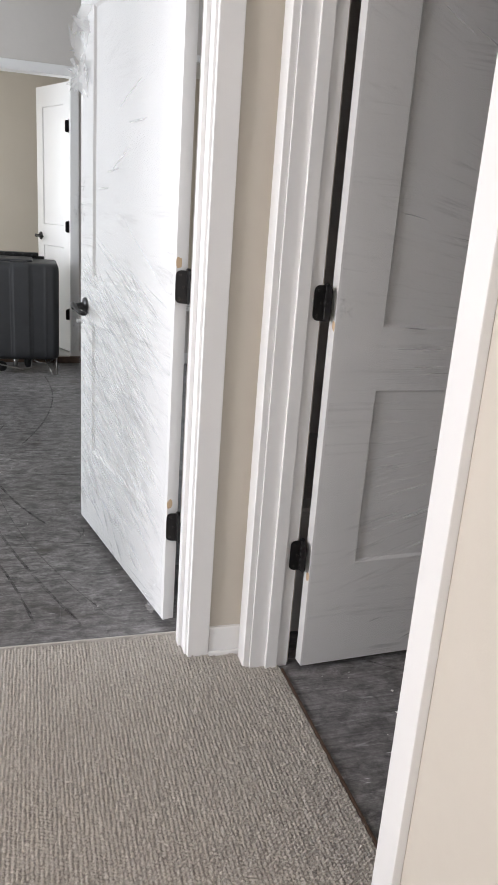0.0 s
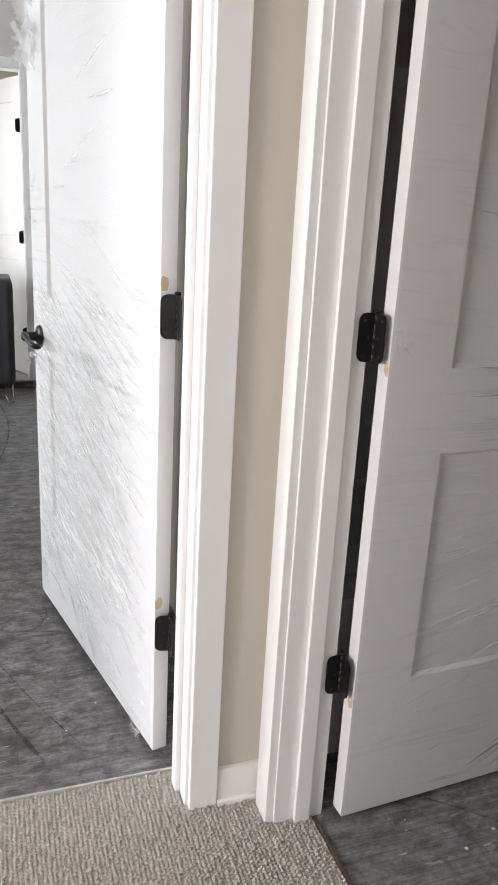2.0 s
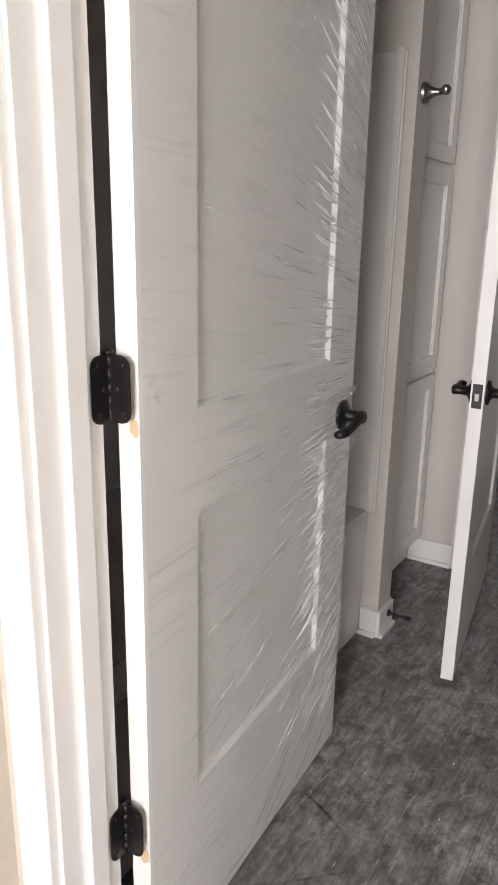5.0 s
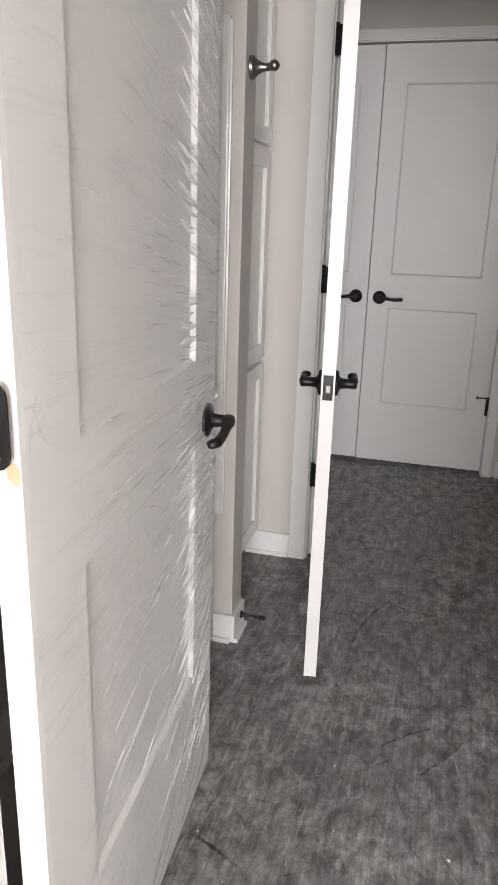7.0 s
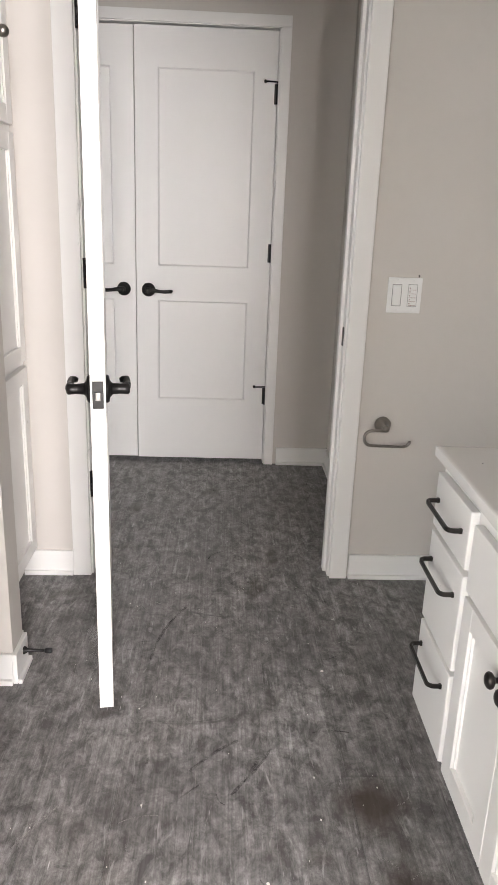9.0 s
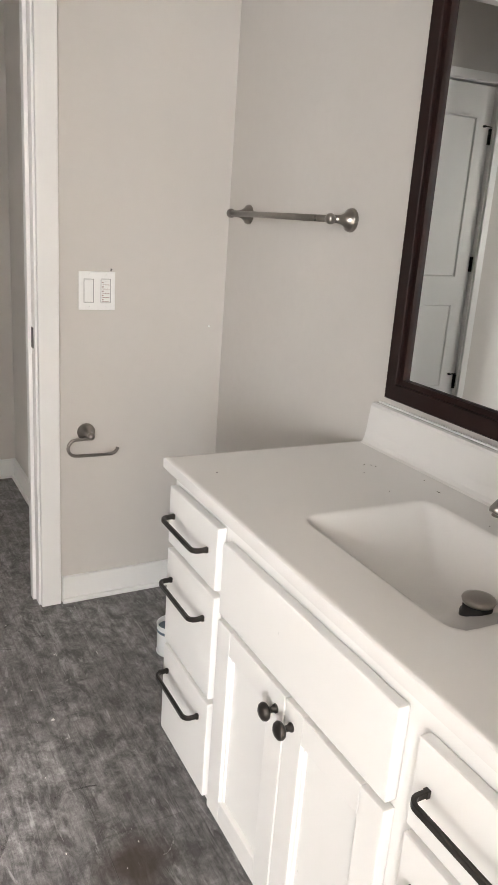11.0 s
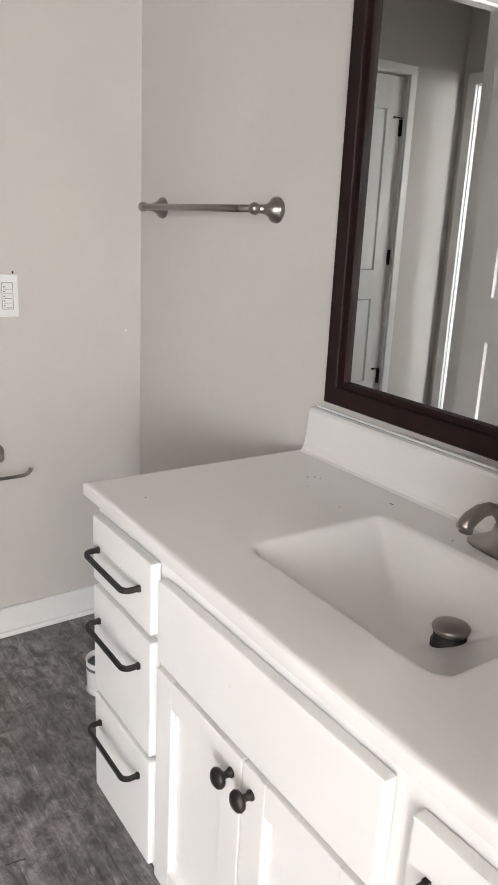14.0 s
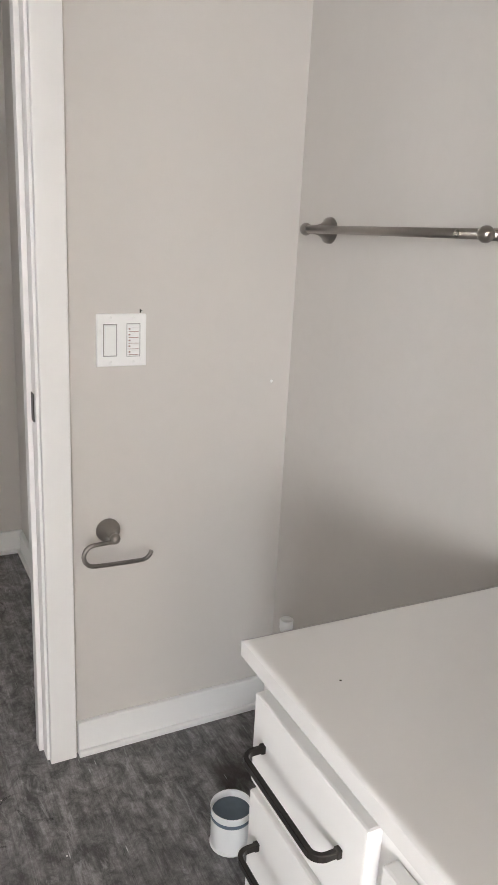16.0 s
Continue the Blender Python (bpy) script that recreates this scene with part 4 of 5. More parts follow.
FY = 1.067
for x0, x1 in ((1.936, 2.172), (1.145, 1.378)):
    for z0, z1, zp in ((0.594, 0.721, 0.663), (0.358, 0.580, 0.518), (0.127, 0.346, 0.294)):
        dz = -0.024 if x0 < 1.5 else 0.0
        d = part("drawer_front", boxes((x0, x1, VY + 0.001, FY, z0 + dz, z1 + dz), bevel=0.0035), CABINET, vanity)
        bar_pull(d, (x0 + x1) / 2 + 0.004, FY, zp + dz)
part("false_front", boxes((1.416, 1.913, VY + 0.001, FY, 0.563, 0.706), bevel=0.0035), CABINET, vanity)


def shaker(parent, x0, x1, yb, yf, z0, z1, st=0.05):
    """A shaker door from its back yb to its face yf: recessed panel with stiles, rails and a small inner bead."""
    n = 1 if yf > yb else -1

    def slab(xa, xb, ya, yc, za, zb, bevel=0.0018):
        return boxes((xa, xb, min(ya, yc), max(ya, yc), za, zb), bevel=bevel)

    door = part("door", slab(x0 + st - 0.001, x1 - st + 0.001, yb + n * 0.001, yf - n * 0.011, z0 + st - 0.001, z1 - st + 0.001, 0), CABINET, parent)
    for xa in (x0, x1 - st):
        part("stile", slab(xa, xa + st, yb, yf, z0, z1), CABINET, door)
    for za in (z0, z1 - st):
        part("rail", slab(x0 + st, x1 - st, yb, yf - n * 0.0003, za, za + st), CABINET, door)
    for xa in (x0 + st, x1 - st - 0.006):
        part("bead", slab(xa, xa + 0.006, yb + n * 0.002, yf - n * 0.006, z0 + st, z1 - st), CABINET, door)
    return door


for x0, x1, xk in ((1.666, 1.913, 1.689), (1.416, 1.662, 1.640)):
    d = shaker(vanity, x0, x1, VY + 0.001, FY, 0.127, 0.551)
    knob(d, xk, FY, 0.514)

# one-piece top with its basin and splash
CZ = 0.768
SX0, SX1, SY0, SY1 = 1.440, 1.836, 0.668, 0.948


def basin(x, y):
    a = [(SX1 - x) / 0.175, (x - SX0) / 0.175, (SY1 - y) / 0.075, (y - SY0) / 0.105]
    rx, ry = min(x - SX0, SX1 - x), min(y - SY0, SY1 - y)
    if rx < 0 or ry < 0:
        return CZ
    if rx < 0.03 and ry < 0.03:
        c = 0.03 - math.hypot(0.03 - rx, 0.03 - ry)
        if c < 0:
            return CZ
        a.append(c / 0.05)
    k = 34.0
    s = -math.log(sum(math.exp(-k * min(v, 2.0)) for v in a)) / k
    s = max(0.0, min(1.0, s))
    s = 1 - (1 - s) ** 1.35
    return CZ - 0.096 * s


top = thing("sink_countertop", TURNED, "off-white one-piece vanity top with moulded basin", "countertop")
grid_top(1.086, 2.212, 0.545, FY - 0.001, 0.006, basin, 0.745, SOLID, "counter_with_basin", top)
bm = bmesh.new()
prof = [(0.543, 0.768), (0.572, 0.7685), (0.566, 0.772), (0.5625, 0.780), (0.5605, 0.80), (0.560, 0.862), (0.557, 0.868), (0.551, 0.870), (0.543, 0.870)]
ends = [[bm.verts.new((x - 0.012 * max(0.0, (z - 0.768) / 0.102) * (x > 2), y, z)) for y, z in prof] for x in (1.086, 2.198)]
for k in range(len(prof)):
    q = (k + 1) % len(prof)
    f = bm.faces.new((ends[0][k], ends[0][q], ends[1][q], ends[1][k]))
bm.faces.new(ends[0])
bm.faces.new(list(reversed(ends[1])))
part("backsplash", bm, SOLID, top)
part("caulk_line", boxes((1.086, 2.18, 0.541, 0.545, 0.870, 0.874)), TRIM, top, "white caulk line")

DX, DY = 1.583, 0.764
drain = thing("drain_stopper", TURNED @ pose(DX, DY, basin(DX, DY) + 0.0005), "brushed nickel pop-up drain stopper in the basin", "drain stopper")
bm = bmesh.new()
lathe(bm, (0, 0, 0), (0, 0, 1), ((-0.012, 0.027), (0.002, 0.027), (0.003, 0.0240), (0.019, 0.0238)), 24)
part("collar", bm, BLACK, drain, "dark drain collar")
bm = bmesh.new()
lathe(bm, (0, 0, 0.018), (0, 0, 1), ((0.0, 0.020), (0.001, 0.0255), (0.007, 0.0275), (0.010, 0.0255), (0.0115, 0.018), (0.012, 0.0)), 28)
part("cap", bm, NICKEL, drain)

FX = 1.622
faucet = thing("faucet", TURNED @ pose(FX, 0.610, CZ) @ Matrix.Diagonal((1, 0.94, 0.88, 1)), "brushed nickel single-lever bathroom faucet", "faucet")
bm = bmesh.new()
rings = []
for s, z in ((1.0, 0.0), (1.0, 0.006), (0.93, 0.011), (0.80, 0.016), (0.55, 0.026), (0.36, 0.040), (0.30, 0.055)):
    rings.append([bm.verts.new((0.072 * s * math.cos(a) * (1 if abs(math.cos(a)) < 0.8 else 1.0), 0.027 * (0.6 + 0.4 * s) * math.sin(a), z)) for a in (2 * math.pi * k / 32 for k in range(32))])
for a, c in zip(rings, rings[1:]):
    for k in range(32):
        bm.faces.new((a[k], a[(k + 1) % 32], c[(k + 1) % 32], c[k])).smooth = True
bm.faces.new(list(reversed(rings[0])))
bm.faces.new(rings[-1])
part("base", bm, NICKEL, faucet)
bm = bmesh.new()
lathe(bm, (0, -0.012, 0.010), (0, -0.014, 1), ((0, 0.027), (0.015, 0.0225), (0.035, 0.0200), (0.086, 0.0190)), 28)
part("body", bm, NICKEL, faucet)
bm = bmesh.new()
pts = [(0, -0.004, 0.006), (0, 0.000, 0.028), (0, 0.007, 0.050), (0, 0.019, 0.072), (0, 0.036, 0.090), (0, 0.058, 0.0995), (0, 0.080, 0.099), (0, 0.100, 0.091), (0, 0.116, 0.078), (0, 0.119, 0.074)]
tube(bm, pts, [0.026, 0.0180, 0.0140, 0.0118, 0.0108, 0.0110, 0.0118, 0.0128, 0.0125, 0.0095], 24)
lathe(bm, (0, 0.108, 0.077), (0, 0.110, 0.060), ((0, 0.0105), (0.010, 0.0105), (0.0105, 0.008)), 18)
part("spout", bm, NICKEL, faucet)
bm = bmesh.new()
tube(bm, [(0, -0.014, 0.0985), (0, -0.014, 0.108), (0, -0.013, 0.120), (0, -0.009, 0.132), (0, -0.001, 0.1435), (0, 0.012, 0.1525), (0, 0.028, 0.158), (0, 0.043, 0.1590)], [0.0195, 0.0195, 0.0180, 0.0150, 0.0118, 0.0092, 0.0074, 0.0045], 24, squash=0.95)
h = part("lever", bm, NICKEL, faucet)
bm = bmesh.new()
lathe(bm, (0, 0.0030, 0.110), (0, 0.03, 0.114), ((0, 0.0042), (0.003, 0.0042), (0.0032, 0.002)), 12)
part("index_button", bm, BLACK, h, "dark index button")
part("seam_ring", lathe(bmesh.new(), (0, -0.014, 0.0960), (0, -0.014, 1), ((0, 0.0184), (0.0026, 0.0184)), 24), BLACK, faucet, "dark seam ring")

# mirror
MX0, MX1, MZ0, MZ1, MW = 1.180, 2.140, 0.893, 1.860, 0.050
MLEAN = pose(2.14, 0.541, 0.893) @ pose(0, 0, 0, rx=-0.3, rz=-1.7) @ pose(-2.14, -0.541, -0.893)
mirror = thing("framed_mirror", MLEAN, "wall mirror in a dark espresso wood frame", "mirror")
my = 0.541


def frame_bar(p, q, horizontal):
    bm = bmesh.new()
    prof = [(0.0, 0.0), (0.0, 0.021), (0.003, 0.024), (0.035, 0.024), (0.037, 0.022), (0.038, 0.015), (MW - 0.001, 0.0145), (MW, 0.004)]
    (x0, z0), (x1, z1) = p, q
    d = Vector((x1 - x0, 0, z1 - z0)).normalized()
    inn = Vector((-d.z, 0, d.x))
    ends = []
    for (x, z), s in ((p, 1), (q, -1)):
        ends.append([bm.verts.new(Vector((x, my + h, z)) + inn * w + d * w * s) for w, h in prof])
    for k in range(len(prof) - 1):
        bm.faces.new((ends[0][k], ends[0][k + 1], ends[1][k + 1], ends[1][k]))
    part("frame_rail" if horizontal else "frame_stile", bm, MIRROR_FRAME, mirror)


frame_bar((MX0, MZ0), (MX1, MZ0), True)
frame_bar((MX1, MZ0), (MX1, MZ1), False)
frame_bar((MX1, MZ1), (MX0, MZ1), True)
frame_bar((MX0, MZ1), (MX0, MZ0), False)
part("mirror_pane", boxes((MX0 + MW - 0.006, MX1 - MW + 0.006, my, my + 0.005, MZ0 + MW - 0.006, MZ1 - MW + 0.006)), MIRROR, mirror, "clear silvered mirror pane")


# towel bar, paper holder, hook
def flange(bm, base, out, length=0.055):
    lathe(bm, base, Vector(base) + Vector(out), ((0, 0.0285), (0.004, 0.0285), (0.006, 0.0265), (0.009, 0.0270), (0.011, 0.0245), (0.016, 0.0190), (0.026, 0.0130), (0.036, 0.0098), (length - 0.012, 0.0090)), 24)


def ball(bm, c, r, d=(0, 0, 1)):
    d = Vector(d)
    a = Vector(c) - d * r
    lathe(bm, a, a + d, [(r * (1 - math.cos(t)), r * math.sin(t)) for t in (math.pi * k / 10 for k in range(11))], 18)


bar = thing("towel_bar", pose(0, 0, 0), "brushed nickel towel bar on the wall", "towel bar")
for x in (2.372, 2.900):
    bm = bmesh.new()
    flange(bm, (x, 0.540, 1.275), (0, 1, 0), 0.064)
    ball(bm, (x, 0.602, 1.275), 0.0135, (1, 0, 0))
    part("post", bm, NICKEL, bar)
part("rail", tube(bmesh.new(), [(2.372, 0.602, 1.275), (2.900, 0.602, 1.275)], 0.0082, 16), NICKEL, bar)

holder = thing("paper_holder", pose(0, 0, 0), "empty brushed nickel toilet paper holder", "paper holder")
bm = bmesh.new()
flange(bm, (EX, 1.000, 0.585), (-1, 0, 0), 0.060)
ball(bm, (EX - 0.056, 1.000, 0.585), 0.0125)
part("post", bm, NICKEL, holder)
c = EX - 0.058
pts = [(c, 1.000, 0.578), (c, 1.015, 0.579), (c, 1.040, 0.578)] + [(c, p.y, p.z) for p in arc((0, 1.046, 0.552), 0.026, (0, 0, 1), (0, 1, 0), 0, 180, 10)]
pts += [(c, 1.02, 0.525), (c, 0.97, 0.524), (c, 0.935, 0.524), (c, 0.924, 0.528), (c, 0.917, 0.536), (c, 0.914, 0.544)]
part("arm", tube(bmesh.new(), pts, 0.0052, 12), NICKEL, holder)

hook = thing("robe_hook", pose(0, 0, 0), "brushed nickel robe hook on the stub wall", "hook")
bm = bmesh.new()
flange(bm, (2.443, STUBY, 1.618), (0, -1, 0), 0.062)
part("post", bm, NICKEL, hook)
bm = bmesh.new()
ball(bm, (2.443, STUBY - 0.060, 1.622), 0.0135, (0, -1, 0))
part("knob", bm, NICKEL, hook)

# switch plate with a rocker and a five-button timer
plate = thing("switch_plate", pose(EX, 0.969, 1.025), "white two-gang wall plate with rocker switch and timer", "switch plate")
part("cover", boxes((-0.006, 0, -0.056, 0.056, -0.057, 0.057), bevel=0.003), PLASTIC_W, plate)
gang = part("rocker", boxes((-0.009, -0.0055, 0.0135, 0.0385, -0.032, 0.032), bevel=0.0015), PLASTIC_W, plate, "white rocker paddle")
part("rocker_rim", boxes((-0.0066, -0.006, 0.0105, 0.0125, -0.035, 0.035), (-0.0066, -0.006, 0.0395, 0.0415, -0.035, 0.035), (-0.0066, -0.006, 0.0125, 0.0395, 0.033, 0.035), (-0.0066, -0.006, 0.0125, 0.0395, -0.035, -0.033)), plain("grey_gap", (0.35, 0.35, 0.34), 0.6), plate, "grey gap around the rocker")
part("timer_rim", boxes((-0.0066, -0.006, -0.0415, -0.0400, -0.036, 0.036), (-0.0066, -0.006, -0.0120, -0.0105, -0.036, 0.036), (-0.0066, -0.006, -0.0400, -0.0120, 0.0345, 0.036), (-0.0066, -0.006, -0.0400, -0.0120, -0.036, -0.0345)), bpy.data.materials["grey_gap"], plate, "grey gap around the timer")
timer = part("timer", boxes((-0.0080, -0.0055, -0.0395, -0.0125, -0.034, 0.034), bevel=0.001), PLASTIC_W, plate, "white timer with five buttons")
for k in range(5):
    z = 0.024 - k * 0.0125
    part("button", boxes((-0.0105, -0.0078, -0.037, -0.020, z - 0.004, z + 0.004), bevel=0.001), PLASTIC_W, timer)
    part("print_bar", boxes((-0.0084, -0.0079, -0.037, -0.0145, z - 0.0062, z - 0.0050), (-0.0084, -0.0079, -0.0185, -0.0145, z - 0.001, z + 0.002)), RED_INK, timer, "small red print marks")
for y in (0.025, -0.026):
    for z in (0.048, -0.048):
        bm = bmesh.new()
        lathe(bm, (-0.0055, y, z), (-1, y, z), ((0, 0.0034), (0.0014, 0.003), (0.0015, 0.0012)), 10)
        part("screw", bm, PLASTIC_W, plate)
solid("wall_chip", boxes((EX - 0.0008, EX, 0.924, 0.927, 1.083, 1.091), (EX - 0.0008, EX, 0.9215, 0.9235, 1.087, 1.089)), DARK_BITS, "dark paint chip in the wall above the plate", "paint chip", "thing")
bm = bmesh.new()
lathe(bm, (EX, 0.590, 0.917), (EX - 1, 0.590, 0.917), ((0, 0.004), (0.0008, 0.003), (0.001, 0.0)), 10)
solid("spackle_spot", bm, PLASTIC_W, "small white spackle spot on the wall", "spackle spot", "thing")

# capped water stub behind the vanity
stub = thing("water_stub", pose(2.885, 0.541, 0.252), "capped water supply stub on the wall", "pipe")
bm = bmesh.new()
tube(bm, [(0, 0, 0), (0, 0.03, 0.0)] + [tuple(p) for p in arc((0, 0.03, 0.02), 0.02, (0, 0, -1), (0, 1, 0), 0, 90, 5)] + [(0, 0.05, 0.06)], 0.0085, 12)
lathe(bm, (0, 0, 0), (0, 1, 0), ((0, 0.026), (0.003, 0.026), (0.006, 0.012)), 20)
part("pipe", bm, BRONZE, stub, "dark metal pipe and escutcheon")
bm = bmesh.new()
revolve(bm, (0, 0.05, 0.058), ((0, 0.013), (0.012, 0.0165), (0.034, 0.0175), (0.036, 0.0145), (0.026, 0.012)), 16)
part("cap", bm, PLASTIC_W, stub, "white plastic cap")

# small white tub on the floor
can = thing("paint_tub", pose(2.632, 0.852, 0.0) @ Matrix.Diagonal((0.86, 0.86, 0.86, 1)), "small white plastic tub with a grey band on the floor", "tub")
bm = bmesh.new()
revolve(bm, (0, 0, 0), ((0, 0.046), (0.003, 0.049), (0.080, 0.051), (0.106, 0.0515), (0.110, 0.053), (0.112, 0.051), (0.106, 0.0485), (0.080, 0.048), (0.012, 0.046), (0.011, 0.0)), 32)
part("shell", bm, PLASTIC_W, can)
bm = bmesh.new()
lathe(bm, (0, 0, 0.030), (0, 0, 1), ((0.0, 0.0440), (0.002, 0.0445), (0.003, 0.0)), 32)
part("contents", bm, plain("dried_grey_compound", (0.36, 0.34, 0.31), 0.7, 0, 0.2, 60), can, "dried grey compound")
bm = bmesh.new()
lathe(bm, (0, 0, 0.082), (0, 0, 1), ((0, 0.0512), (0.0003, 0.0516), (0.010, 0.0518), (0.0103, 0.0512)), 32)
part("band", bm, GREY_BAND, can, "grey-blue printed band")
bm = bmesh.new()
lathe(bm, (0, 0, 0.0), (0, 0, 1), ((0, 0.051), (0.004, 0.052), (0.006, 0.0495)), 24)
part("foot_ring", bm, PLASTIC_W, can)

# door stop on the stub wall's baseboard
stop = thing("door_stop", pose(2.452, STUBY - 0.0135, 0.062), "black rigid door stop on the baseboard", "door stop")
bm = bmesh.new()
lathe(bm, (0, 0, 0), (0, -1, 0), ((0, 0.0125), (0.004, 0.011), (0.010, 0.0062), (0.030, 0.0045), (0.060, 0.0042)), 14)
part("rod", bm, BLACK, stop)
bm = bmesh.new()
lathe(bm, (0, -0.058, 0), (0, -1, 0), ((0, 0.0045), (0.003, 0.0078), (0.018, 0.0078), (0.021, 0.006)), 14)
part("tip", bm, PLASTIC_K, stop, "black rubber tip")

# bathtub with its wall surround
tub = thing("bathtub", pose(0, 0, 0), "white alcove bathtub with a matching wall surround", "bathtub")
bm = bmesh.new()
prof = [(2.176, 0.0), (2.176, 0.360), (2.172, 0.400), (2.168, 0.415), (2.176, 0.424), (2.240, 0.428), (2.262, 0.415), (2.300, 0.20), (2.36, 0.14), (2.80, 0.14), (2.86, 0.22), (2.885, 0.418), (2.945, 0.428)]
ends = [[bm.verts.new((x, y, z)) for y, z in prof] for x in (1.084, 2.391)]
for k in range(len(prof) - 1):
    bm.faces.new((ends[0][k], ends[0][k + 1], ends[1][k + 1], ends[1][k]))
part("shell", bm, SOLID, tub)
for x0, x1 in ((1.084, 1.17), (2.31, 2.391)):
    part("end_wall", boxes((x0, x1, 2.25, 2.945, 0.14, 0.427), bevel=0.01), SOLID, tub)
part("surround_end", boxes((2.381, 2.393, 2.145, 2.935, 0.428, 1.715), (2.372, 2.394, 2.150, 2.172, 0.428, 1.722), bevel=0.004), SOLID, tub, "glossy white surround panel")
part("surround_back", boxes((1.086, 2.381, 2.935, 2.947, 0.428, 1.715), bevel=0.003), SOLID, tub, "glossy white surround panel")
part("surround_head", boxes((1.083, 1.095, 2.16, 2.935, 0.428, 1.715), bevel=0.003), SOLID, tub, "glossy white surround panel")

# tall linen cabinet between the stub wall and the corner
LX0, LX1, LY = STUB1 + 0.003, EX - 0.003, 2.212
linen = thing("linen_cabinet", pose(0, 0, 0), "tall white built-in linen cabinet with stacked shaker doors", "cabinet")
part("body", boxes((LX0, LX1, LY, 2.946, 0.09, 2.40), (LX0, LX1, LY + 0.055, 2.946, 0.0, 0.09)), CABINET, linen)
part("toe_board", boxes((LX0, LX1, LY + 0.040, LY + 0.054, 0.0, 0.088)), CABINET, linen)
for z0, z1 in ((0.115, 0.765), (0.785, 1.465), (1.485, 2.36)):
    shaker(linen, LX0 + 0.03, LX1 - 0.035, LY - 0.001, LY - 0.020, z0, z1, 0.052)
# ---- living room ----
def dishwasher():
    """A built-in dishwasher standing loose: ribbed tub, pale door, black top rail, wire frame and pump beneath."""
    root = thing("dishwasher", pose(0.275, 5.95, 0.0), "uninstalled dishwasher with dark grey ribbed plastic tub", "dishwasher")
    half, deep, z0, z1 = 0.287, 0.56, 0.115, 0.835
    outline = []
    for i in range(73):
        u = -half + 2 * half * i / 72
        ridge = sum(0.007 * math.exp(-((u - g) / 0.005) ** 2) for g in (-0.165, -0.055, 0.085, 0.19))
        swell = 0.006 if abs(u - 0.015) < 0.062 else 0.0
        corner = 0.045 * max(0.0, (abs(u) - (half - 0.05)) / 0.05) ** 2.4
        outline.append((u, corner - ridge * 0.5 - swell))
    levels = [(z0, 0.05, 0.93), (z0 + 0.012, 0.022, 0.965), (z0 + 0.035, 0.006, 0.985), (z0 + 0.075, 0.0, 0.990), (z1 - 0.07, 0.0, 1.0), (z1 - 0.032, 0.006, 0.994), (z1 - 0.012, 0.022, 0.975), (z1 - 0.003, 0.042, 0.945), (z1, 0.065, 0.91)]
    bm = bmesh.new()
    rows = []
    for z, inset, k in levels:
        rows.append([bm.verts.new((u * k, inset + g, z)) for u, g in outline] + [bm.verts.new((u * k, deep - inset, z)) for u, g in reversed(outline)])
    for a, c in zip(rows, rows[1:]):
        for k in range(len(a)):
            bm.faces.new((a[k], a[(k + 1) % len(a)], c[(k + 1) % len(a)], c[k])).smooth = True
    bm.faces.new(rows[-1])
    bm.faces.new(list(reversed(rows[0])))
    part("tub", bm, PLASTIC_G, root)
    bm = boxes((-0.23, 0.10, 0.10, 0.46, z1 - 0.004, z1 + 0.018), bevel=0.012)
    box(bm, -0.06, 0.06, 0.055, 0.12, z1 - 0.006, z1 + 0.010, bevel=0.006)
    part("tub_crown", bm, PLASTIC_G, root)
    door = part("door_panel", boxes((-0.385, -0.283, 0.01, 0.60, 0.13, 0.862), bevel=0.006), PLASTIC_W, root, "pale door panel")
    part("hinge_cap", boxes((-0.325, -0.288, -0.008, 0.010, 0.205, 0.222), (-0.325, -0.288, -0.008, 0.010, 0.228, 0.245), bevel=0.003), SCREW, door, "steel hinge clips")
    rail = part("top_rail", boxes((-0.38, 0.145, 0.47, 0.56, z1 + 0.022, z1 + 0.046), (-0.36, 0.19, 0.50, 0.57, z1 - 0.006, z1 + 0.020), bevel=0.004), PLASTIC_K, root, "black top rail")
    for x in (-0.20, -0.12, -0.05, 0.02, 0.09):
        part("rail_slot", boxes((x, x + 0.014, 0.462, 0.468, z1 + 0.026, z1 + 0.040)), PLASTIC_G, rail)
    for x, y in ((-0.335, 0.0), (0.265, 0.03)):
        bm = bmesh.new()
        tube(bm, [(x, y, 0.215 if x < 0 else 0.13), (x, y - 0.004, 0.10), (x + 0.004, y - 0.01, 0.010), (x - 0.012, y - 0.03, 0.0055), (x - 0.03, y - 0.03, 0.0055), (x - 0.05, y + 0.02, 0.05), (x - 0.09, y + 0.12, 0.11)], 0.0055, 8)
        part("wire_leg", bm, SCREW, root, "bent steel wire leg")
        bm = bmesh.new()
        tube(bm, [(x, 0.50, 0.125), (x, 0.51, 0.02), (x, 0.44, 0.0055), (x, 0.20, 0.0055)], 0.0055, 8)
        part("wire_leg", bm, SCREW, root, "bent steel wire leg")
    pump = bmesh.new()
    lathe(pump, (-0.17, 0.10, 0.058), (-0.12, 0.04, 0.056), ((0, 0.020), (0.010, 0.036), (0.045, 0.040), (0.070, 0.034), (0.078, 0.012)), 20)
    lathe(pump, (-0.19, 0.12, 0.075), (-0.23, 0.07, 0.080), ((0, 0.018), (0.04, 0.018), (0.044, 0.010)), 14)
    part("pump", pump, PLASTIC_K, root, "black pump under the tub")
    bm = bmesh.new()
    lathe(bm, (0.055, 0.12, 0.04), (0.055, 0.12, 1), ((0, 0.020), (0.02, 0.030), (0.06, 0.032), (0.085, 0.040)), 16)
    part("sump", bm, PLASTIC_K, root, "black sump")
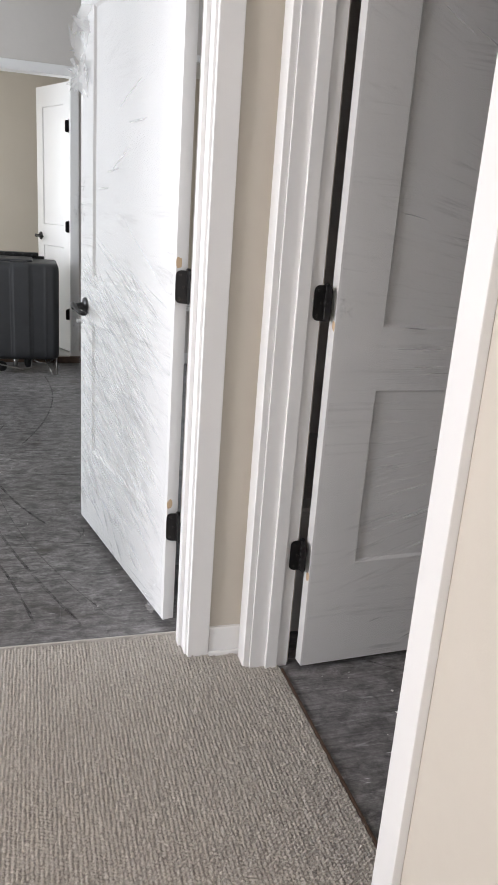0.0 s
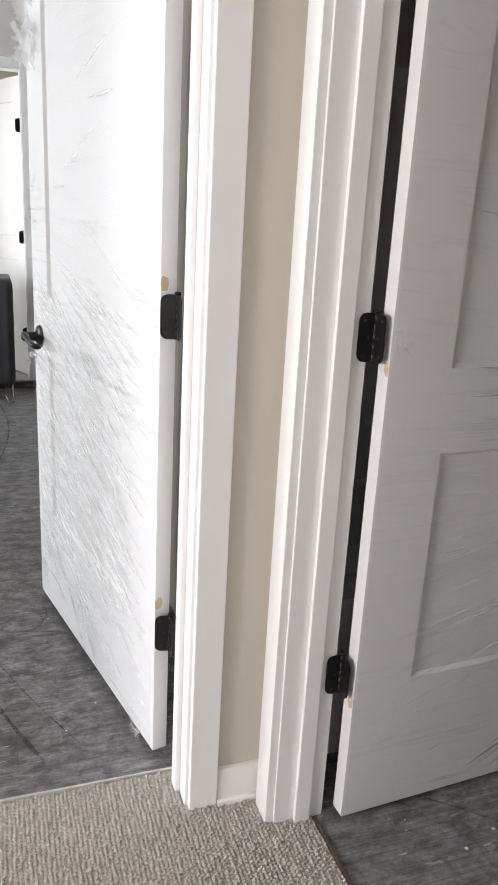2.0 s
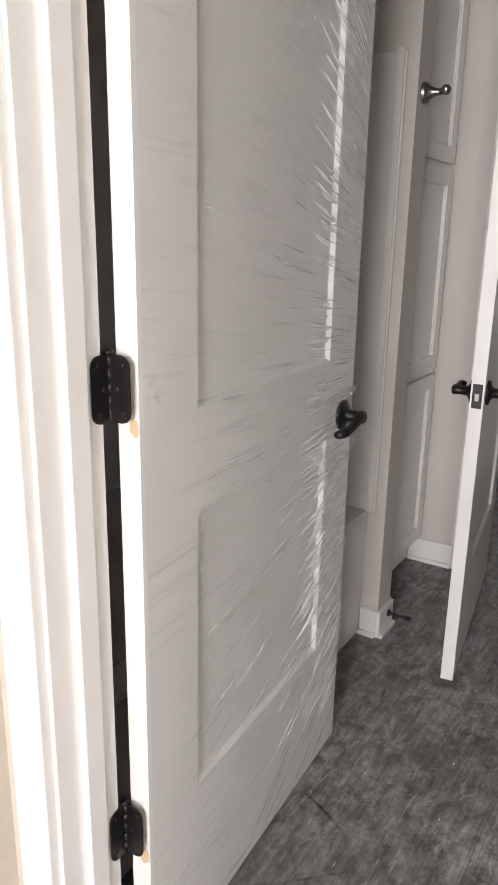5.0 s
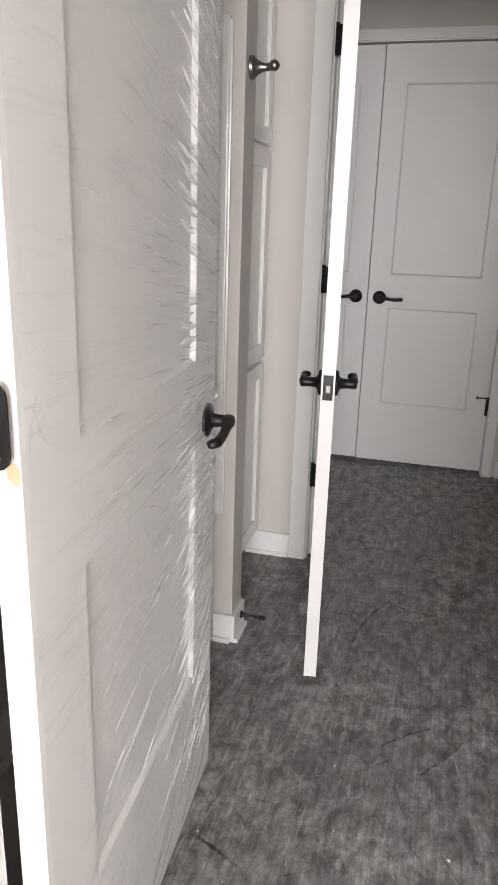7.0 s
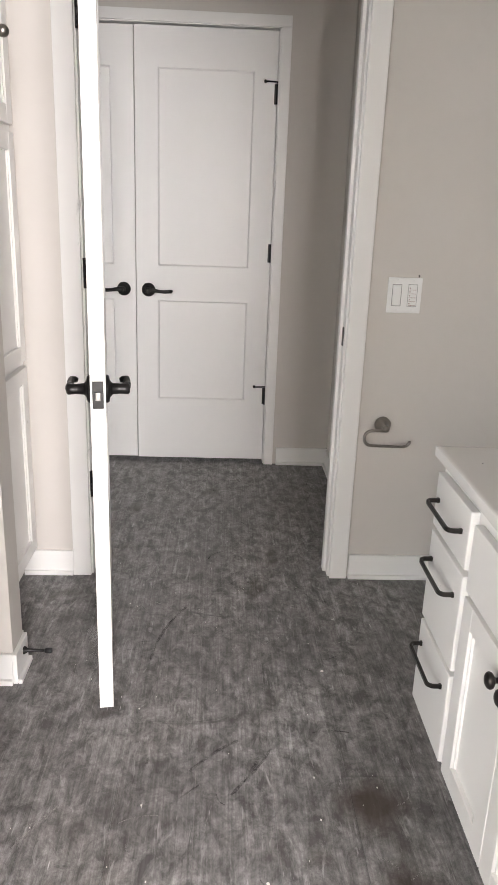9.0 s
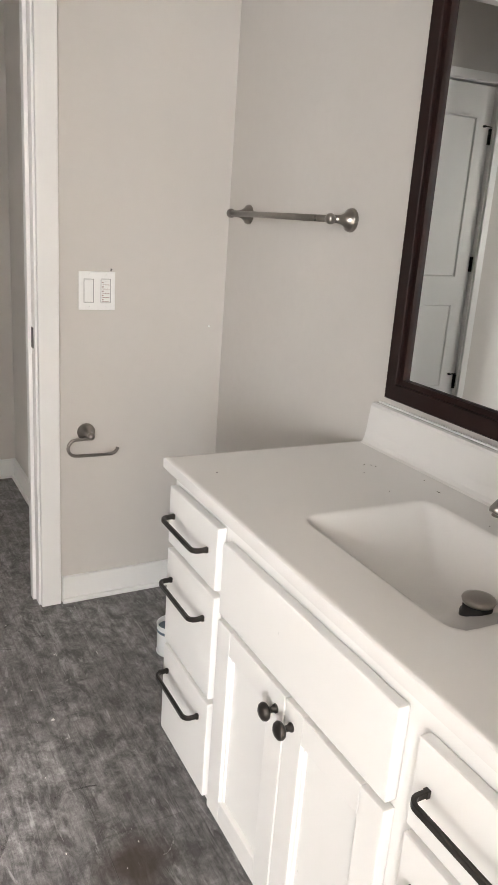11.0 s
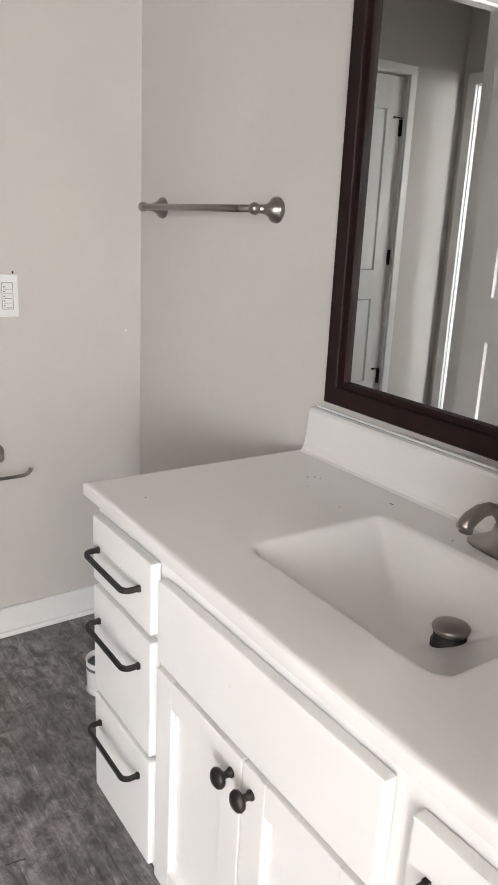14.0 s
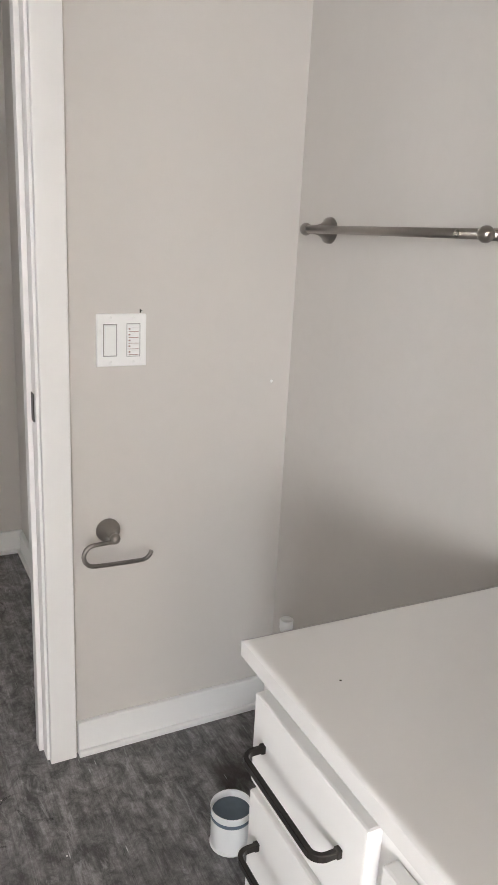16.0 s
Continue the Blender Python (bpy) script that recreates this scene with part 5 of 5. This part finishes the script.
    for pts in (((-0.20, 0.03, 0.110), (-0.14, 0.0, 0.080), (-0.05, -0.01, 0.062), (0.03, 0.0, 0.045), (0.075, 0.01, 0.060), (0.085, 0.03, 0.115)), ((0.10, 0.04, 0.112), (0.14, 0.02, 0.094), (0.19, 0.02, 0.090), (0.24, 0.05, 0.115))):
        bm = bmesh.new()
        tube(bm, pts, 0.0055, 8)
        part("hose", bm, SCREW, root, "thin grey hose")
    part("fitting", lathe(bmesh.new(), (-0.035, 0.03, 0.068), (-0.035, 0.03, 1), ((0, 0.012), (0.018, 0.016), (0.034, 0.014), (0.05, 0.02)), 12), SCREW, root, "pale pipe fitting")


dishwasher()
outlet = thing("wall_outlet", pose(0.31, 9.0, 0.60), "white wall outlet on the beige wall", "outlet")
part("cover", boxes((-0.04, 0.04, -0.007, 0, -0.06, 0.06), bevel=0.003), PLASTIC_W, outlet)

# ---- carpet ----
rs = np.random.RandomState(3)


def carpet_mesh(name, x0, x1, y0, y1, step, tall, end=True):
    """Loop pile in rows: each loop a small hump, rows along x."""
    xs, ys = np.arange(x0, x1 + step * 0.5, step), np.arange(y0, y1 + step * 0.5, step)
    X, Y = np.meshgrid(xs, ys)
    pitch_y, pitch_x = 0.0092, 0.0092
    X, Y = Y, X
    row = np.floor(Y / pitch_y)
    wob = 0.0009 * np.sin(X * 95 + row * 2.1) + 0.0008 * np.sin(X * 31 + row)
    fy = (Y + wob) / pitch_y
    fx = (X + (row % 2) * pitch_x * 0.5 + 0.0015 * np.sin(row * 7.3)) / pitch_x
    rnd = np.sin(np.floor(fx) * 12.9898 + np.floor(fy) * 78.233) * 43758.5453
    rnd = rnd - np.floor(rnd)
    hump = np.abs(np.sin(np.pi * fy)) ** 0.6 * np.abs(np.sin(np.pi * fx)) ** 1.1
    Z = tall * (0.22 + 0.78 * hump * (0.30 + 0.70 * rnd)) + rs.uniform(-0.0013, 0.0013, X.shape)
    X, Y = Y, X
    Z[:, -1] = 0.001
    if end:
        Z[-1, :] = 0.001
    n, m_ = X.shape[1], X.shape[0]
    co = np.stack([X.ravel(), Y.ravel(), Z.ravel()], 1)
    i, j = np.meshgrid(np.arange(n - 1), np.arange(m_ - 1))
    a = (j * n + i).ravel()
    quads = np.stack([a, a + 1, a + n + 1, a + n], 1)
    me = bpy.data.meshes.new(name)
    me.vertices.add(len(co))
    me.vertices.foreach_set("co", co.ravel())
    me.loops.add(quads.size)
    me.loops.foreach_set("vertex_index", quads.ravel().astype(np.int32))
    me.polygons.add(len(quads))
    me.polygons.foreach_set("loop_start", np.arange(0, quads.size, 4, dtype=np.int32))
    me.update(calc_edges=True)
    me.materials.append(CARPET)
    return tagged(new(name, me), "grey loop-pile carpet with cut edges", "carpet", kind="stuff")


carpet_mesh("carpet_pile", -0.14, 1.046, 0.62, 2.106, 0.0019, 0.0112, False)
carpet_mesh("carpet_pile_threshold", -0.132, 0.783, 2.105, 2.219, 0.0019, 0.0112)
solid("floor_carpet", boxes((-3.3, -0.14, -2.6, 2.105, -0.02, 0.009), (-0.14, 0.957, -2.6, 0.62, -0.02, 0.009), (-0.14, 0.957, 0.62, 2.105, -0.02, 0.0005), (0.957, 1.046, 1.163, 2.02, -0.02, 0.0005), (-0.15, 0.8, 2.105, 2.219, -0.02, 0.0005)), CARPET, "grey loop-pile bedroom carpet", "carpet")

solid("threshold_living", boxes((LJ0 + 0.001, LJ1 - 0.001, 2.2195, 2.2245, 0, 0.0105), bevel=0.0015), plain("pale_edge_strip", (0.55, 0.52, 0.48), 0.6), "pale thin strip along the cut carpet edge", "threshold")
solid("threshold_bath", boxes((1.0465, 1.0545, RJ0 + 0.001, 1.985, 0, 0.006), bevel=0.0015), OAK_STRIP, "brown thin strip along the cut carpet edge", "threshold")

# bits of plaster and thread on the carpet
bm = bmesh.new()
rd = random.Random(9)
for _ in range(190):
    x, y = rd.uniform(0.0, 1.02), rd.uniform(0.75, 2.16)
    if rd.random() < 0.5:
        x, y = rd.gauss(0.72, 0.14), rd.gauss(1.75, 0.22)
    if x > 1.03 or y > 2.08:
        continue
    s = rd.choice((0.0014, 0.002, 0.003, 0.0046))
    c, a = Vector((x, y, 0.0112)), rd.uniform(0, 6.28)
    u, w = Vector((math.cos(a), math.sin(a), 0)) * s, Vector((-math.sin(a), math.cos(a), 0)) * s * rd.uniform(0.4, 0.9)
    v = [bm.verts.new(p) for p in (c - u - w, c + u - w * 0.6, c + u * 0.8 + w, c - u * 0.7 + w * 0.8)]
    t_ = [bm.verts.new(p.co + Vector((0, 0, s * 0.6))) for p in v]
    bm.faces.new(t_)
    for k in range(4):
        bm.faces.new((v[k], v[(k + 1) % 4], t_[(k + 1) % 4], t_[k]))
solid("carpet_debris", bm, DEBRIS, "pale plaster crumbs on the carpet", "debris", "stuff")

# ---- loose bits on the vinyl and the counter ----
bm = bmesh.new()
rd = random.Random(4)
for x, y, s in ((1.33, 1.83, 0.005), (1.30, 1.74, 0.006), (1.42, 1.86, 0.0045), (1.52, 1.70, 0.004), (1.75, 1.45, 0.005), (1.95, 1.72, 0.004), (2.45, 1.25, 0.005)) + tuple((rd.uniform(1.15, 2.95), rd.uniform(1.1, 2.0), rd.uniform(0.0012, 0.003)) for _ in range(60)) + tuple((rd.uniform(-0.1, 0.75), rd.uniform(2.3, 4.2), rd.uniform(0.0015, 0.003)) for _ in range(30)):
    n = rd.randint(5, 8)
    a0 = rd.uniform(0, 6)
    st = rd.uniform(0.35, 1.0)
    low = [bm.verts.new((x + s * math.cos(a0 + k * 6.283 / n) * rd.uniform(0.6, 1.2), y + s * st * math.sin(a0 + k * 6.283 / n) * rd.uniform(0.6, 1.2), 0.0012)) for k in range(n)]
    up = [bm.verts.new((v.co.x * 0.9 + x * 0.1, v.co.y * 0.9 + y * 0.1, 0.0026)) for v in low]
    bm.faces.new(up)
    for k in range(n):
        bm.faces.new((low[k], low[(k + 1) % n], up[(k + 1) % n], up[k]))
solid("floor_debris", bm, DUST, "white drywall chips on the vinyl floor", "debris", "stuff")
bm = bmesh.new()
for x, y, l, a in ((2.045, 0.655, 0.004, 0.5), (2.052, 0.668, 0.005, 2.0), (2.035, 0.650, 0.003, 1.0), (2.010, 0.700, 0.002, 0), (1.93, 0.605, 0.002, 0), (1.865, 0.625, 0.009, 0.2), (2.10, 1.00, 0.003, 0.7), (1.90, 0.72, 0.0015, 0), (1.70, 0.655, 0.003, 0.6)):
    u, w = Vector((math.cos(a), math.sin(a), 0)) * l * 0.42, Vector((-math.sin(a), math.cos(a), 0)) * 0.0006
    c = Vector((x, y, CZ + 0.0012))
    q = [bm.verts.new(p) for p in (c - u - w, c + u - w, c + u + w, c - u + w)]
    e = [bm.verts.new(p.co - Vector((0, 0, 0.001))) for p in q]
    bm.faces.new(q)
    for k in range(4):
        bm.faces.new((e[k], e[(k + 1) % 4], q[(k + 1) % 4], q[k]))
solid("counter_specks", bm, DARK_BITS, "dark specks of debris on the vanity top", "debris", "stuff")


def scuff(bm, pts, w):
    """A dark rubber mark on the floor: a thin ribbon of uneven width."""
    prev = None
    for i, p in enumerate(pts):
        p = Vector((*p, 0.0006))
        d = Vector((*pts[min(i + 1, len(pts) - 1)], 0)) - Vector((*pts[max(i - 1, 0)], 0))
        nrm = Vector((-d.y, d.x, 0)).normalized() * w * (0.5 + 0.5 * abs(math.sin(i * 1.7)))
        cur = (bm.verts.new(p - nrm), bm.verts.new(p + nrm))
        if prev:
            bm.faces.new((prev[0], prev[1], cur[1], cur[0]))
        prev = cur


def sweep(p0, p1, bend, n=16):
    a, c = Vector(p0), Vector(p1)
    nrm = Vector((-(c - a).y, (c - a).x))
    return [tuple(a.lerp(c, i / n) + nrm * bend * 4 * (i / n) * (1 - i / n)) for i in range(n + 1)]


bm = bmesh.new()
for p0, p1, bend, w in (((0.60, 2.35), (0.18, 3.7), 0.05, 0.002), ((0.50, 2.33), (0.10, 3.6), 0.03, 0.006), ((0.36, 2.35), (-0.05, 3.4), -0.04, 0.005), ((0.62, 2.9), (-0.1, 3.5), 0.15, 0.004), ((0.42, 3.1), (0.20, 4.6), 0.10, 0.006), ((0.30, 4.2), (0.45, 5.9), -0.06, 0.005), ((0.55, 3.7), (-0.3, 3.9), 0.03, 0.004), ((0.05, 2.5), (-0.1, 3.3), 0.05, 0.004)):
    scuff(bm, sweep(p0, p1, bend), w * 1.1)
for p0, p1, bend, w in (((1.30, 2.00), (1.52, 1.80), 0.02, 0.003), ((1.66, 1.98), (1.60, 1.85), 0.03, 0.004), ((2.05, 1.62), (2.16, 1.50), 0.05, 0.004), ((1.98, 1.52), (2.10, 1.45), -0.03, 0.004), ((2.02, 1.49), (2.13, 1.42), -0.03, 0.003), ((2.5, 1.75), (2.8, 1.66), 0.06, 0.004)):
    scuff(bm, sweep(p0, p1, bend, 8), w * 1.2)
rd = random.Random(77)
pale = bmesh.new()
for k in range(150):
    x, y = (rd.uniform(1.15, 4.1), rd.uniform(1.1, 2.1)) if k % 4 else (rd.uniform(-0.1, 0.7), rd.uniform(2.4, 4.2))
    a, length = rd.uniform(0, 6.28), rd.uniform(0.02, 0.10)
    end = (x + length * math.cos(a), y + length * math.sin(a))
    if k % 3:
        scuff(pale, sweep((x, y), end, rd.uniform(-0.2, 0.2), 7), rd.uniform(0.0006, 0.0028))
    else:
        scuff(bm, sweep((x, y), end, rd.uniform(-0.18, 0.18), 7), rd.uniform(0.001, 0.004))
solid("floor_smears", pale, SMEAR, "pale curved plaster smears on the vinyl floor", "smears", "stuff")
solid("floor_scuffs", bm, SCUFF, "dark rubber scuff marks on the vinyl floor", "scuff marks", "stuff")

# ---- vinyl plank floor, last ----
floor = thing("floor_vinyl", pose(0, 0, 0), "dusty dark grey-brown vinyl plank floor", "floor", kind="structure")
part("underlay", boxes((-3.3, 5.6, 2.105, 6.5, -0.03, -0.006), (0.957, 4.98, 0.42, 2.105, -0.03, -0.006)), JOINT, floor, "dark underlay in the plank joints")
PW, PL, GAP = 0.178, 1.22, 0.0006
shared = {}


def plank(x0, x1, y0, y1):
    key = (round(x1 - x0, 3), round(y1 - y0, 3))
    if key not in shared:
        w, d = x1 - x0, y1 - y0
        bm = bmesh.new()
        c = 0.0005
        lo = [bm.verts.new(p) for p in ((0, 0, -0.006), (w, 0, -0.006), (w, d, -0.006), (0, d, -0.006))]
        mi = [bm.verts.new(p) for p in ((0, 0, -c), (w, 0, -c), (w, d, -c), (0, d, -c))]
        up = [bm.verts.new(p) for p in ((c, c, 0), (w - c, c, 0), (w - c, d - c, 0), (c, d - c, 0))]
        bm.faces.new(up)
        for k in range(4):
            bm.faces.new((lo[k], lo[(k + 1) % 4], mi[(k + 1) % 4], mi[k]))
            bm.faces.new((mi[k], mi[(k + 1) % 4], up[(k + 1) % 4], up[k]))
        shared[key] = mesh_of("plank", bm, FLOOR)
    ob = new("plank", shared[key])
    ob.parent = floor
    ob.location = (x0, y0, 0)


def lay(x0, x1, y0, y1):
    k0 = math.floor(y0 / PW)
    for k in range(k0, math.ceil(y1 / PW)):
        a, c = max(y0, k * PW + GAP / 2), min(y1, (k + 1) * PW - GAP / 2)
        if c - a < 0.004:
            continue
        start = -4 * PL + (0.0, 0.44, 0.82, 0.21)[k % 4]
        for n in range(12):
            p, q = max(x0, start + n * PL + GAP / 2), min(x1, start + (n + 1) * PL - GAP / 2)
            if q - p > 0.01:
                plank(p, q, a, c)


lay(1.046, EX, 0.54, 2.28)
lay(EX, 4.98, 0.985, 3.07)
lay(-1.3, 0.957, 2.219, 6.5)
lay(0.957, 5.6, 3.07, 6.5)
lay(-3.3, -1.3, 2.225, 6.5)
